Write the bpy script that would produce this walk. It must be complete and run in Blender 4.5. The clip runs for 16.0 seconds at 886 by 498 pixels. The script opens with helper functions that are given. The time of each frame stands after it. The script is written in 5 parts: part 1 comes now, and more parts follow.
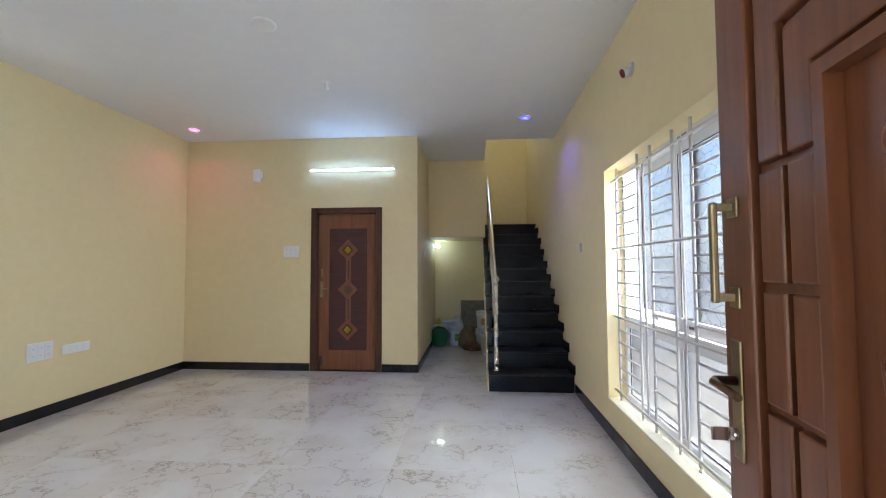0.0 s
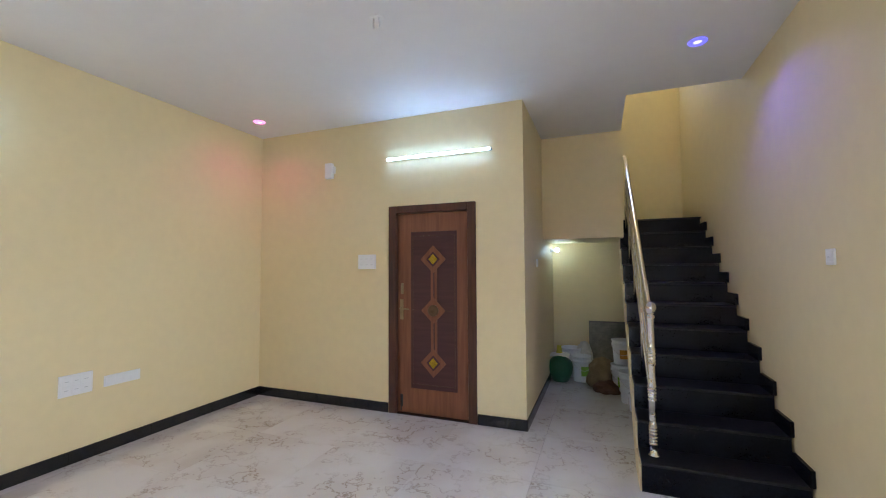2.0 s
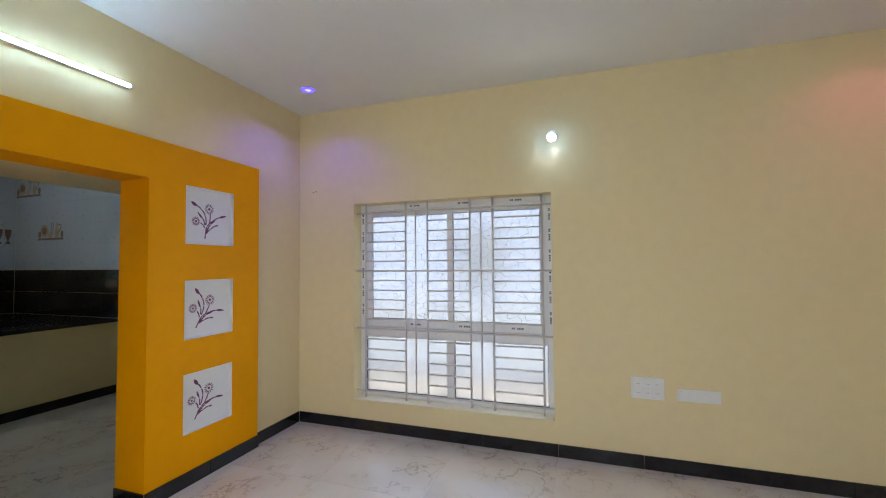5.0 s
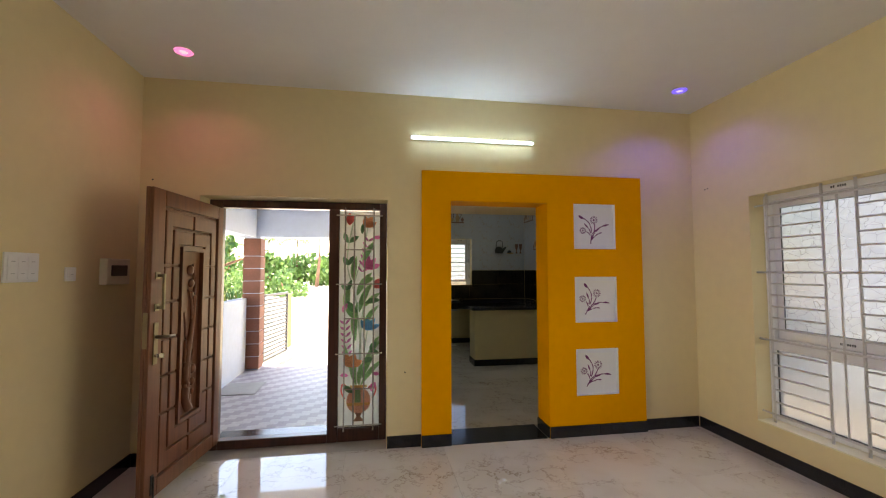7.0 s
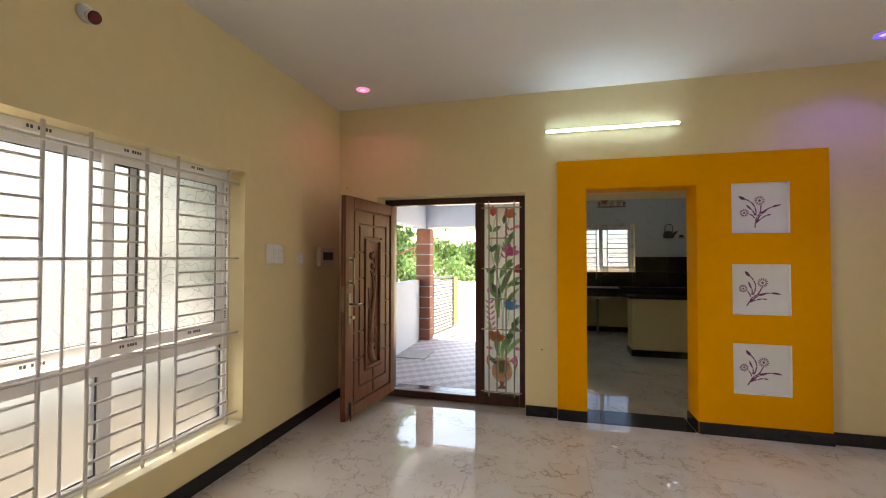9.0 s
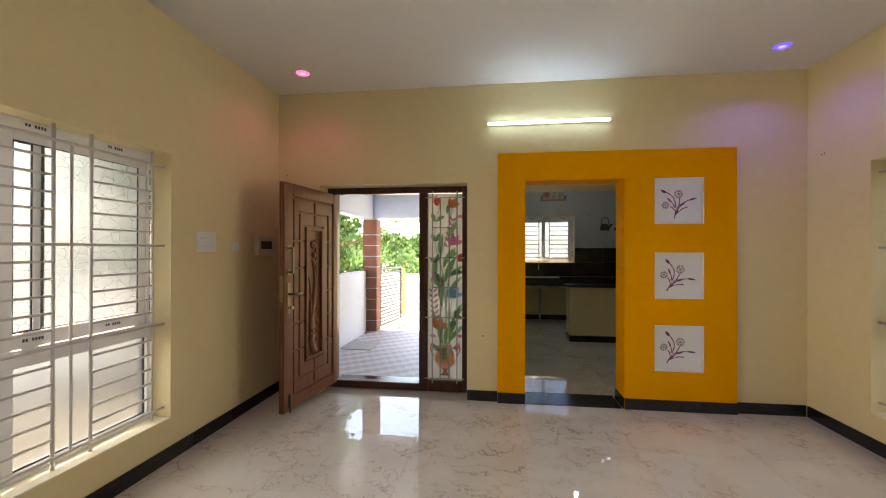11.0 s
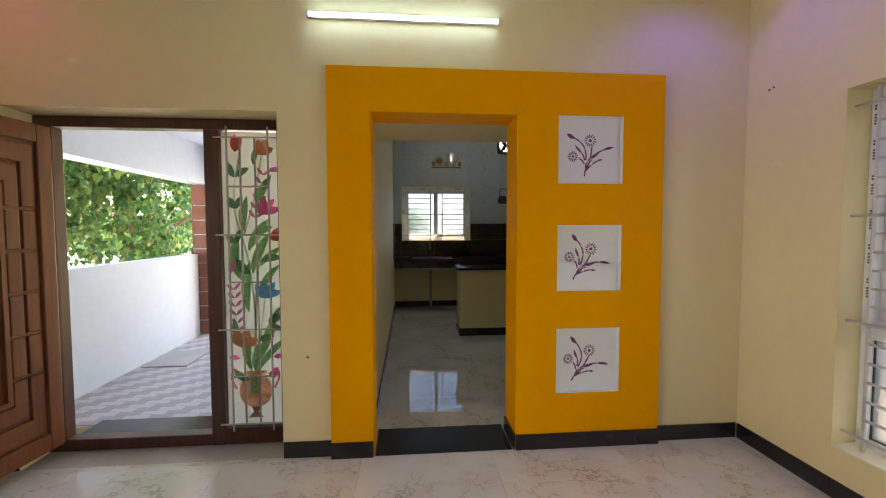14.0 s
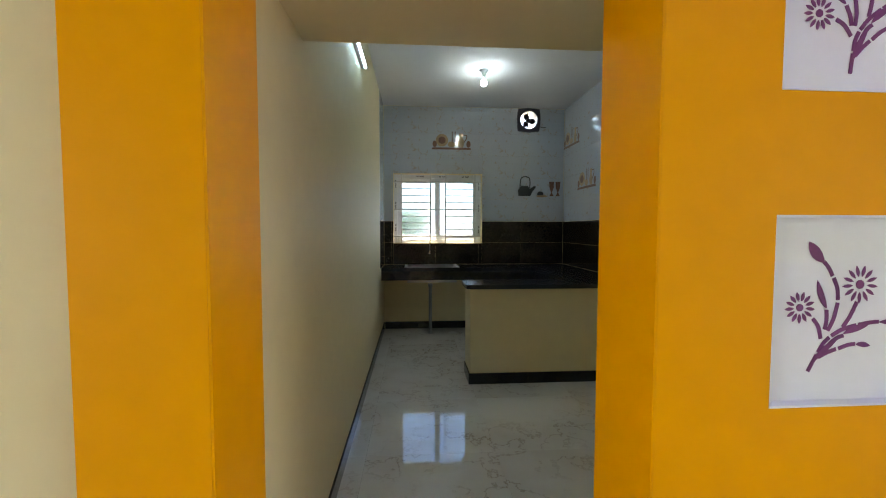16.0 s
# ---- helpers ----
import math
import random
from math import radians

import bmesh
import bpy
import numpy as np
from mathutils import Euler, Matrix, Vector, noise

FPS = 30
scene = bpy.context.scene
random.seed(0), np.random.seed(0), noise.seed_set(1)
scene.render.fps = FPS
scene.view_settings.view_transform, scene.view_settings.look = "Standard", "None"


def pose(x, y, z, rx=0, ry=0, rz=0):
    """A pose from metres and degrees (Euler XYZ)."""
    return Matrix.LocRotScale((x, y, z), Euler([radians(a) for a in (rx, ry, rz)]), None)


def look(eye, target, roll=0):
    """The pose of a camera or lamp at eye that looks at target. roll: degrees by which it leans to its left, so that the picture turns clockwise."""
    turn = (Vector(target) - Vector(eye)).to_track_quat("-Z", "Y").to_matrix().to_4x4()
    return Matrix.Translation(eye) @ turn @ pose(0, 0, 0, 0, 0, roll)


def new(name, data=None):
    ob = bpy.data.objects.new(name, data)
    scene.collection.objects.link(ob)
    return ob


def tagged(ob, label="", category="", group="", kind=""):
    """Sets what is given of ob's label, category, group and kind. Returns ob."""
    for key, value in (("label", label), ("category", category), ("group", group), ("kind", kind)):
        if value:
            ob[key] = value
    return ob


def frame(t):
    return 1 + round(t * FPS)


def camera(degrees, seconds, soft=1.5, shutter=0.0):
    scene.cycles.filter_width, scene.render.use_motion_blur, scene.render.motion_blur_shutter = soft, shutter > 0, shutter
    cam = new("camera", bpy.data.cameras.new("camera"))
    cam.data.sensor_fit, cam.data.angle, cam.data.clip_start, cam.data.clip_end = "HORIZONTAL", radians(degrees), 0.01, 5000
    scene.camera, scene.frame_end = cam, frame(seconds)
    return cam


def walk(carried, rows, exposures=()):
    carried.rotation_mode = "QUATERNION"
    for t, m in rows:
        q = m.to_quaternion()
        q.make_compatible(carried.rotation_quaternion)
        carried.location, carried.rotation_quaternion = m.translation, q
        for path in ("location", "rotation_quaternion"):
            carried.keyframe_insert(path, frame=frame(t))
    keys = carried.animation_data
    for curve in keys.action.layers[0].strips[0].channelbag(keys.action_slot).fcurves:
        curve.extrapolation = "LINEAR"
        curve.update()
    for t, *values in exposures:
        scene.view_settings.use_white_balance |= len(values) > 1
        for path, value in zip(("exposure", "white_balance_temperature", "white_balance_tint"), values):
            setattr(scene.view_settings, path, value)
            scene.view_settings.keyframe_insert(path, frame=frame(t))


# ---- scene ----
cam = camera(94.5, 16.0, 1.1)
PATH = [
    (0, (3.832, -0.278, 1.318), (3.679, 1.714, 1.409), -0.2),
    (0.5, (3.824, 0.011, 1.421), (3.623, 1.999, 1.508), -0.2),
    (1, (3.81, 0.366, 1.453), (3.503, 2.34, 1.539), -0.2),
    (1.5, (3.796, 0.736, 1.463), (3.311, 2.674, 1.545), -0.2),
    (2, (3.762, 1.147, 1.462), (3.041, 3.011, 1.555), -0.3),
    (2.5, (3.625, 1.536, 1.471), (2.631, 3.269, 1.56), -0.4),
    (3, (3.489, 1.888, 1.485), (2.183, 3.4, 1.57), -0.5),
    (3.5, (3.412, 2.103, 1.482), (1.768, 3.238, 1.573), -0.6),
    (4, (3.454, 2.327, 1.468), (1.529, 2.857, 1.585), -0.4),
    (4.5, (3.423, 2.477, 1.525), (1.427, 2.404, 1.612), -0.2),
    (7, (3.055, 3.524, 1.476), (2.729, 1.553, 1.583), -0.1),
    (7.5, (2.89, 3.672, 1.491), (3.019, 1.677, 1.557), -0.0),
    (8, (2.786, 3.824, 1.494), (3.278, 1.886, 1.537), 0.1),
    (10.5, (2.723, 3.946, 1.437), (3.195, 2.003, 1.47), 0.2),
    (11, (2.675, 3.931, 1.437), (2.933, 1.948, 1.443), 0.1),
    (11.5, (2.626, 3.899, 1.431), (2.702, 1.901, 1.394), -0.0),
    (12, (2.568, 3.854, 1.42), (2.518, 1.856, 1.349), -0.0),
    (12.5, (2.486, 3.623, 1.415), (2.366, 1.629, 1.32), -0.0),
    (13, (2.407, 3.301, 1.41), (2.248, 1.309, 1.314), -0.2),
    (13.5, (2.264, 2.929, 1.41), (2.094, 0.938, 1.311), -0.1),
    (14, (2.189, 2.51, 1.399), (2.019, 0.519, 1.299), -0.1),
    (14.5, (2.129, 2.098, 1.394), (1.961, 0.107, 1.294), -0.1),
    (15, (2.049, 1.675, 1.406), (1.888, -0.316, 1.307), 0.0),
    (15.5, (2.043, 1.25, 1.406), (1.894, -0.742, 1.304), -0.0),
    (16, (2.019, 0.839, 1.39), (1.876, -1.153, 1.29), 0.1),
]
EXPOSURES = [(0.0, 4.55, 6300, 11), (1.5, 4.4, 7000, 14), (2.5, 5.0, 5900, 14), (3.5, 4.65, 6200, 15), (4.5, 4.42, 6500, 11), (7.0, 4.05, 8700, 15), (10.5, 4.02, 9000, 15), (13.0, 4.08, 8400, 12), (15.0, 4.6, 8100, 9), (16.0, 4.85, 7400, 7)]
walk(cam, [(t, look(eye, target, roll)) for t, eye, target, roll in PATH], EXPOSURES)

# world, sun and daylight
world = bpy.data.worlds.new("world")
scene.world = world
world.use_nodes = True
wn = world.node_tree.nodes
sky = wn.new("ShaderNodeTexSky")
sky.sky_type, sky.sun_disc = "NISHITA", False
sky.sun_elevation, sky.sun_rotation = radians(82), radians(143)
world.node_tree.links.new(sky.outputs[0], wn["Background"].inputs[0])
wn["Background"].inputs[1].default_value = 0.09
sun = new("sun", bpy.data.lights.new("sun", "SUN"))
sun.data.energy, sun.data.angle, sun.data.color = 2.0, radians(0.5), (1.0, 0.96, 0.90)
sun.matrix_world = look((1.2, -1.6, 14), (0, 0, 0))


def area(name, x, y, z, rx, rz, w, h, power, color=(1, 1, 1)):
    la = bpy.data.lights.new(name, "AREA")
    la.shape, la.size, la.size_y, la.energy, la.color = "RECTANGLE", w, h, power, color
    ob = new(name, la)
    ob.matrix_world = pose(x, y, z, rx, 0, rz)
    return ob


# added area lamp in an unseen stairwell opening, for upper-floor daylight
area("daylight_stair", 3.9, 8.02, 4.8, 100, 180, 1.15, 0.9, 0.12, (0.94, 1.0, 0.90))

# skylight falling in through the two hall windows
area("daylight_east", 7.45, 1.75, 1.78, 90, 90, 5.4, 3.5, 31.0, (0.90, 0.98, 1.0))
area("daylight_west", -2.35, 1.52, 1.78, 90, -90, 4.4, 3.5, 10.0, (0.90, 0.98, 1.0))

# ---- materials ----


def material(name, color, rough=0.5, metal=0.0, vary=0.06, scale=6.0, bump=0.0, bump_scale=60.0, tint=None, spec=0.5):
    """Base colour with two scales of variation and a fine relief."""
    m = bpy.data.materials.new(name)
    m.use_nodes = True
    n, l = m.node_tree.nodes, m.node_tree.links
    b = n["Principled BSDF"]
    b.inputs["Roughness"].default_value = rough
    b.inputs["Metallic"].default_value = metal
    b.inputs["Specular IOR Level"].default_value = spec
    co = n.new("ShaderNodeTexCoord")
    big = n.new("ShaderNodeTexNoise")
    big.inputs["Scale"].default_value, big.inputs["Detail"].default_value = scale * 0.25, 4
    fine = n.new("ShaderNodeTexNoise")
    fine.inputs["Scale"].default_value, fine.inputs["Detail"].default_value = scale * 4, 6
    add = n.new("ShaderNodeMath")
    add.operation = "ADD"
    ramp = n.new("ShaderNodeValToRGB")
    lo = [c * (1 - vary) for c in color]
    hi = [min(1, c * (1 + vary)) for c in (tint or color)]
    ramp.color_ramp.elements[0].position, ramp.color_ramp.elements[1].position = 0.35, 0.65
    ramp.color_ramp.elements[0].color = (*lo, 1)
    ramp.color_ramp.elements[1].color = (*hi, 1)
    half = n.new("ShaderNodeMath")
    half.operation, half.inputs[1].default_value = "MULTIPLY", 0.5
    for t in (big, fine):
        l.new(co.outputs["Object"], t.inputs["Vector"])
    l.new(big.outputs[0], add.inputs[0])
    l.new(fine.outputs[0], add.inputs[1])
    l.new(add.outputs[0], half.inputs[0])
    l.new(half.outputs[0], ramp.inputs[0])
    l.new(ramp.outputs[0], b.inputs["Base Color"])
    if bump:
        bn = n.new("ShaderNodeTexNoise")
        bn.inputs["Scale"].default_value, bn.inputs["Detail"].default_value = bump_scale, 5
        l.new(co.outputs["Object"], bn.inputs["Vector"])
        bp = n.new("ShaderNodeBump")
        bp.inputs["Strength"].default_value, bp.inputs["Distance"].default_value = bump, 0.003
        l.new(bn.outputs[0], bp.inputs["Height"])
        l.new(bp.outputs[0], b.inputs["Normal"])
    return m


def glow(name, color, strength, base=0.8):
    m = bpy.data.materials.new(name)
    m.use_nodes = True
    b = m.node_tree.nodes["Principled BSDF"]
    b.inputs["Base Color"].default_value = (base, base, base, 1)
    b.inputs["Emission Color"].default_value = (*color, 1)
    b.inputs["Emission Strength"].default_value = strength
    return m


def marble(name, base, vein, rough, warm):
    """Polished vitrified tile with soft clouds and thin brown veins, each tile cut from another place."""
    m = bpy.data.materials.new(name)
    m.use_nodes = True
    n, l = m.node_tree.nodes, m.node_tree.links
    b = n["Principled BSDF"]
    b.inputs["Roughness"].default_value = rough
    co, info = n.new("ShaderNodeTexCoord"), n.new("ShaderNodeObjectInfo")
    mul = n.new("ShaderNodeVectorMath")
    mul.operation = "SCALE"
    comb = n.new("ShaderNodeCombineXYZ")
    for i in range(3):
        l.new(info.outputs["Random"], comb.inputs[i])
    mul.inputs["Scale"].default_value = 37.0
    l.new(comb.outputs[0], mul.inputs[0])
    off = n.new("ShaderNodeVectorMath")
    l.new(co.outputs["Object"], off.inputs[0])
    l.new(mul.outputs[0], off.inputs[1])
    warp = n.new("ShaderNodeTexNoise")
    warp.inputs["Scale"].default_value, warp.inputs["Detail"].default_value = 4.0, 8
    warp.inputs["Roughness"].default_value = 0.62
    l.new(off.outputs[0], warp.inputs["Vector"])
    # thin veins where the warped field crosses its middle
    d = n.new("ShaderNodeMath")
    d.operation, d.inputs[1].default_value = "SUBTRACT", 0.5
    a = n.new("ShaderNodeMath")
    a.operation = "ABSOLUTE"
    l.new(warp.outputs[0], d.inputs[0])
    l.new(d.outputs[0], a.inputs[0])
    veins = n.new("ShaderNodeValToRGB")
    e = veins.color_ramp.elements
    e[0].position, e[1].position = 0.0, 0.017
    e[0].color, e[1].color = (1, 1, 1, 1), (0, 0, 0, 1)
    l.new(a.outputs[0], veins.inputs[0])
    mask = n.new("ShaderNodeTexNoise")
    mask.inputs["Scale"].default_value, mask.inputs["Detail"].default_value = 2.2, 3
    l.new(off.outputs[0], mask.inputs["Vector"])
    mr = n.new("ShaderNodeValToRGB")
    mr.color_ramp.elements[0].position, mr.color_ramp.elements[1].position = 0.40, 0.68
    l.new(mask.outputs[0], mr.inputs[0])
    strength = n.new("ShaderNodeMath")
    strength.operation = "MULTIPLY"
    l.new(veins.outputs[0], strength.inputs[0])
    l.new(mr.outputs[0], strength.inputs[1])
    cloud = n.new("ShaderNodeMix")
    cloud.data_type = "RGBA"
    cloud.inputs["A"].default_value, cloud.inputs["B"].default_value = (*base, 1), (*warm, 1)
    l.new(mr.outputs[0], cloud.inputs["Factor"])
    mixc = n.new("ShaderNodeMix")
    mixc.data_type = "RGBA"
    mixc.inputs["B"].default_value = (*vein, 1)
    l.new(cloud.outputs["Result"], mixc.inputs["A"])
    l.new(strength.outputs[0], mixc.inputs["Factor"])
    l.new(mixc.outputs["Result"], b.inputs["Base Color"])
    return m


def wood(name, color, dark, rough=0.35, axis=2, scale=9.0):
    """Stained wood with long grain along one axis."""
    m = bpy.data.materials.new(name)
    m.use_nodes = True
    n, l = m.node_tree.nodes, m.node_tree.links
    b = n["Principled BSDF"]
    b.inputs["Roughness"].default_value = rough
    co, mp = n.new("ShaderNodeTexCoord"), n.new("ShaderNodeMapping")
    sc = [scale * 4, scale * 4, scale * 4]
    sc[axis] = scale * 0.28
    mp.inputs["Scale"].default_value = sc
    l.new(co.outputs["Object"], mp.inputs["Vector"])
    g = n.new("ShaderNodeTexNoise")
    g.inputs["Scale"].default_value, g.inputs["Detail"].default_value, g.inputs["Distortion"].default_value = 1.0, 6, 0.6
    l.new(mp.outputs[0], g.inputs["Vector"])
    r = n.new("ShaderNodeValToRGB")
    r.color_ramp.elements[0].position, r.color_ramp.elements[1].position = 0.32, 0.68
    r.color_ramp.elements[0].color, r.color_ramp.elements[1].color = (*dark, 1), (*color, 1)
    l.new(g.outputs[0], r.inputs[0])
    l.new(r.outputs[0], b.inputs["Base Color"])
    bp = n.new("ShaderNodeBump")
    bp.inputs["Strength"].default_value, bp.inputs["Distance"].default_value = 0.12, 0.002
    l.new(g.outputs[0], bp.inputs["Height"])
    l.new(bp.outputs[0], b.inputs["Normal"])
    return m


def frosted(name, rough, color=(0.95, 0.97, 0.97), pattern=0.35):
    """Obscure window glass with a pressed leaf pattern."""
    m = bpy.data.materials.new(name)
    m.use_nodes = True
    n, l = m.node_tree.nodes, m.node_tree.links
    b = n["Principled BSDF"]
    b.inputs["Base Color"].default_value = (*color, 1)
    b.inputs["Transmission Weight"].default_value = 1.0
    b.inputs["IOR"].default_value = 1.3
    co, mp = n.new("ShaderNodeTexCoord"), n.new("ShaderNodeMapping")
    mp.inputs["Rotation"].default_value = (0.5, 0.3, 0.6)
    mp.inputs["Scale"].default_value = (11, 11, 15)
    l.new(co.outputs["Object"], mp.inputs["Vector"])
    wob = n.new("ShaderNodeTexNoise")
    wob.inputs["Scale"].default_value, wob.inputs["Detail"].default_value = 0.7, 1.0
    l.new(mp.outputs[0], wob.inputs["Vector"])
    bend = n.new("ShaderNodeVectorMath")
    bend.operation, bend.inputs["Scale"].default_value = "SCALE", 1.1
    l.new(wob.outputs["Color"], bend.inputs[0])
    put = n.new("ShaderNodeVectorMath")
    l.new(mp.outputs[0], put.inputs[0])
    l.new(bend.outputs[0], put.inputs[1])
    edge, dome = n.new("ShaderNodeTexVoronoi"), n.new("ShaderNodeTexVoronoi")
    edge.feature = "DISTANCE_TO_EDGE"
    for v in (edge, dome):
        v.inputs["Scale"].default_value = 1.0
        l.new(put.outputs[0], v.inputs["Vector"])
    r = n.new("ShaderNodeValToRGB")
    r.color_ramp.elements[0].position, r.color_ramp.elements[1].position = 0.0, 0.03
    r.color_ramp.elements[0].color = (0.22, 0.22, 0.22, 1) if pattern > 0.1 else (rough, rough, rough, 1)
    r.color_ramp.elements[1].color = (rough, rough, rough, 1)
    l.new(edge.outputs["Distance"], r.inputs[0])
    l.new(r.outputs[0], b.inputs["Roughness"])
    bp = n.new("ShaderNodeBump")
    bp.inputs["Strength"].default_value, bp.inputs["Distance"].default_value = pattern, 0.010
    l.new(dome.outputs["Distance"], bp.inputs["Height"])
    l.new(bp.outputs[0], b.inputs["Normal"])
    return m


CREAM = material("cream wall paint", (0.80, 0.672, 0.40), 0.55, spec=0.25, vary=0.025, scale=3, bump=0.10, bump_scale=90)
WHITE = material("white ceiling paint", (0.80, 0.80, 0.80), 0.7, vary=0.015, scale=2, bump=0.06)
# Blue of the open sky is put into the white plaster's base colour
PLASTER = material("skylight tinted white plaster", (0.54, 0.64, 0.85), 0.75, vary=0.04, scale=3, bump=0.25)
AMBER = material("amber wall paint", (0.88, 0.365, 0.0), 0.5, spec=0.15, vary=0.03, scale=4, bump=0.10, bump_scale=90)
NICHE = material("white niche paint", (0.80, 0.80, 0.82), 0.6, vary=0.02, bump=0.08)
GRANITE = material("black granite", (0.012, 0.012, 0.014), 0.16, vary=0.5, scale=40)
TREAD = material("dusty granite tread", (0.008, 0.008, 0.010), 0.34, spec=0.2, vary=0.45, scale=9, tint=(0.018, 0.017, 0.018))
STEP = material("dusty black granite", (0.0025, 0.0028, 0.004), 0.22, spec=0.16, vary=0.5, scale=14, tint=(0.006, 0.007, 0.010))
FLOOR = marble("polished marble tile", (0.72, 0.70, 0.665), (0.31, 0.245, 0.185), 0.012, (0.63, 0.59, 0.54))
FLOOR.node_tree.nodes["Principled BSDF"].inputs["Specular IOR Level"].default_value = 1.0
GROUT = material("tile grout", (0.42, 0.40, 0.37), 0.8)
FRAMEWOOD = wood("dark polished teak frame", (0.092, 0.034, 0.021), (0.056, 0.021, 0.013), 0.28)
LEAFWOOD = wood("reddish teak door", (0.215, 0.075, 0.034), (0.15, 0.050, 0.023), 0.34)
FLUSHWOOD = wood("brown laminate door", (0.235, 0.090, 0.042), (0.175, 0.063, 0.030), 0.4)
DARKPANEL = wood("maroon laminate panel", (0.076, 0.024, 0.025), (0.056, 0.018, 0.019), 0.45, 0)
BRASS = material("antique brass", (0.33, 0.26, 0.16), 0.40, 1.0, vary=0.15, scale=30)
BRONZE = material("dark bronze", (0.16, 0.11, 0.07), 0.35, 1.0, vary=0.2, scale=30)
CHROME = material("polished stainless steel", (0.72, 0.70, 0.66), 0.14, 1.0, vary=0.06, scale=20)
UPVC = material("white window plastic", (0.78, 0.78, 0.80), 0.35, vary=0.02)
BARS = material("white painted iron bars", (0.62, 0.60, 0.60), 0.4, vary=0.06, scale=20)
GLASSK = frosted("obscure kitchen glass", 0.22, (0.15, 0.18, 0.225))
GLASS = frosted("leaf patterned glass", 0.34, (0.095, 0.098, 0.103))
GLASSLOW = frosted("plain obscure glass", 0.36, (0.095, 0.098, 0.103), 0.05)
SWITCH = material("white switch plastic", (0.82, 0.82, 0.82), 0.3, vary=0.01)
BLACKRUBBER = material("black plastic", (0.015, 0.015, 0.016), 0.4)
TUBE = glow("tube light glow", (0.34, 0.60, 1.0), 2.2)
TUBEWARM = glow("warm tube light glow", (0.42, 0.70, 1.0), 2.5)

# ---- helpers for meshes ----


def box(bm, x0, x1, y0, y1, z0, z1, bev=0.0):
    """A box with its edges rounded by bev."""
    q = [bm.verts.new((x, y, z)) for x in (x0, x1) for y in (y0, y1) for z in (z0, z1)]
    fs = [bm.faces.new([q[i] for i in f]) for f in ((0, 1, 3, 2), (4, 6, 7, 5), (0, 4, 5, 1), (2, 3, 7, 6), (0, 2, 6, 4), (1, 5, 7, 3))]
    if bev:
        bmesh.ops.bevel(bm, geom=list({e for f in fs for e in f.edges}), offset=bev, segments=2, affect="EDGES", profile=0.5)
    return bm


def sweep(bm, pts, radii, n=10, flat=1.0):
    """A round bar through points; radii one number or one for each point."""
    pts = [Vector(p) for p in pts]
    radii = [radii] * len(pts) if isinstance(radii, (int, float)) else radii
    rings = []
    for i, p in enumerate(pts):
        d = (pts[min(i + 1, len(pts) - 1)] - pts[max(i - 1, 0)]).normalized()
        side = d.cross(Vector((0, 0, 1)))
        side = side.normalized() if side.length > 0.01 else Vector((1, 0, 0))
        up = side.cross(d).normalized()
        rings.append([bm.verts.new(p + radii[i] * (math.cos(a) * side + flat * math.sin(a) * up)) for a in [math.tau * k / n for k in range(n)]])
    for a, b in zip(rings, rings[1:]):
        for k in range(n):
            bm.faces.new((a[k], a[(k + 1) % n], b[(k + 1) % n], b[k])).smooth = True
    bm.faces.new(rings[0][::-1])
    bm.faces.new(rings[-1])
    return bm


def lathe(bm, prof, n=24, at=(0, 0, 0), turn=None):
    """A turned body: (radius, height) pairs round the z axis, then moved by turn and at."""
    rings = []
    m = Matrix.Translation(at) @ (turn or Matrix())
    for r, z in prof:
        rings.append([bm.verts.new(m @ Vector((r * math.cos(math.tau * k / n), r * math.sin(math.tau * k / n), z))) for k in range(n)])
    for a, b in zip(rings, rings[1:]):
        for k in range(n):
            bm.faces.new((a[k], a[(k + 1) % n], b[(k + 1) % n], b[k])).smooth = True
    bm.faces.new(rings[0][::-1])
    bm.faces.new(rings[-1])
    return bm


def prism(bm, poly, y0, y1):
    """An outline in x and z, given depth from y0 to y1."""
    a = [bm.verts.new((x, y0, z)) for x, z in poly]
    b = [bm.verts.new((x, y1, z)) for x, z in poly]
    bm.faces.new(a)
    bm.faces.new(b[::-1])
    for i in range(len(poly)):
        j = (i + 1) % len(poly)
        bm.faces.new((a[j], a[i], b[i], b[j]))
    return bm


def mesh_of(name, bm, mat):
    bmesh.ops.recalc_face_normals(bm, faces=bm.faces)
    me = bpy.data.meshes.new(name)
    bm.to_mesh(me)
    bm.free()
    me.materials.append(mat)
    return me


def part(name, bm, mat, parent, label=""):
    """One bmesh as one mesh object under a thing or a part."""
    ob = new(name, mesh_of(name, bm, mat))
    ob.parent = parent
    return tagged(ob, label)


def thing(name, m, label, category, group="", kind=""):
    ob = new(name)
    ob.empty_display_size = 0.1
    ob.matrix_basis = m
    return tagged(ob, label, category, group, kind)


def solid(name, bm, mat, label, category, kind="structure", group=""):
    return tagged(new(name, mesh_of(name, bm, mat)), label, category, group, kind)


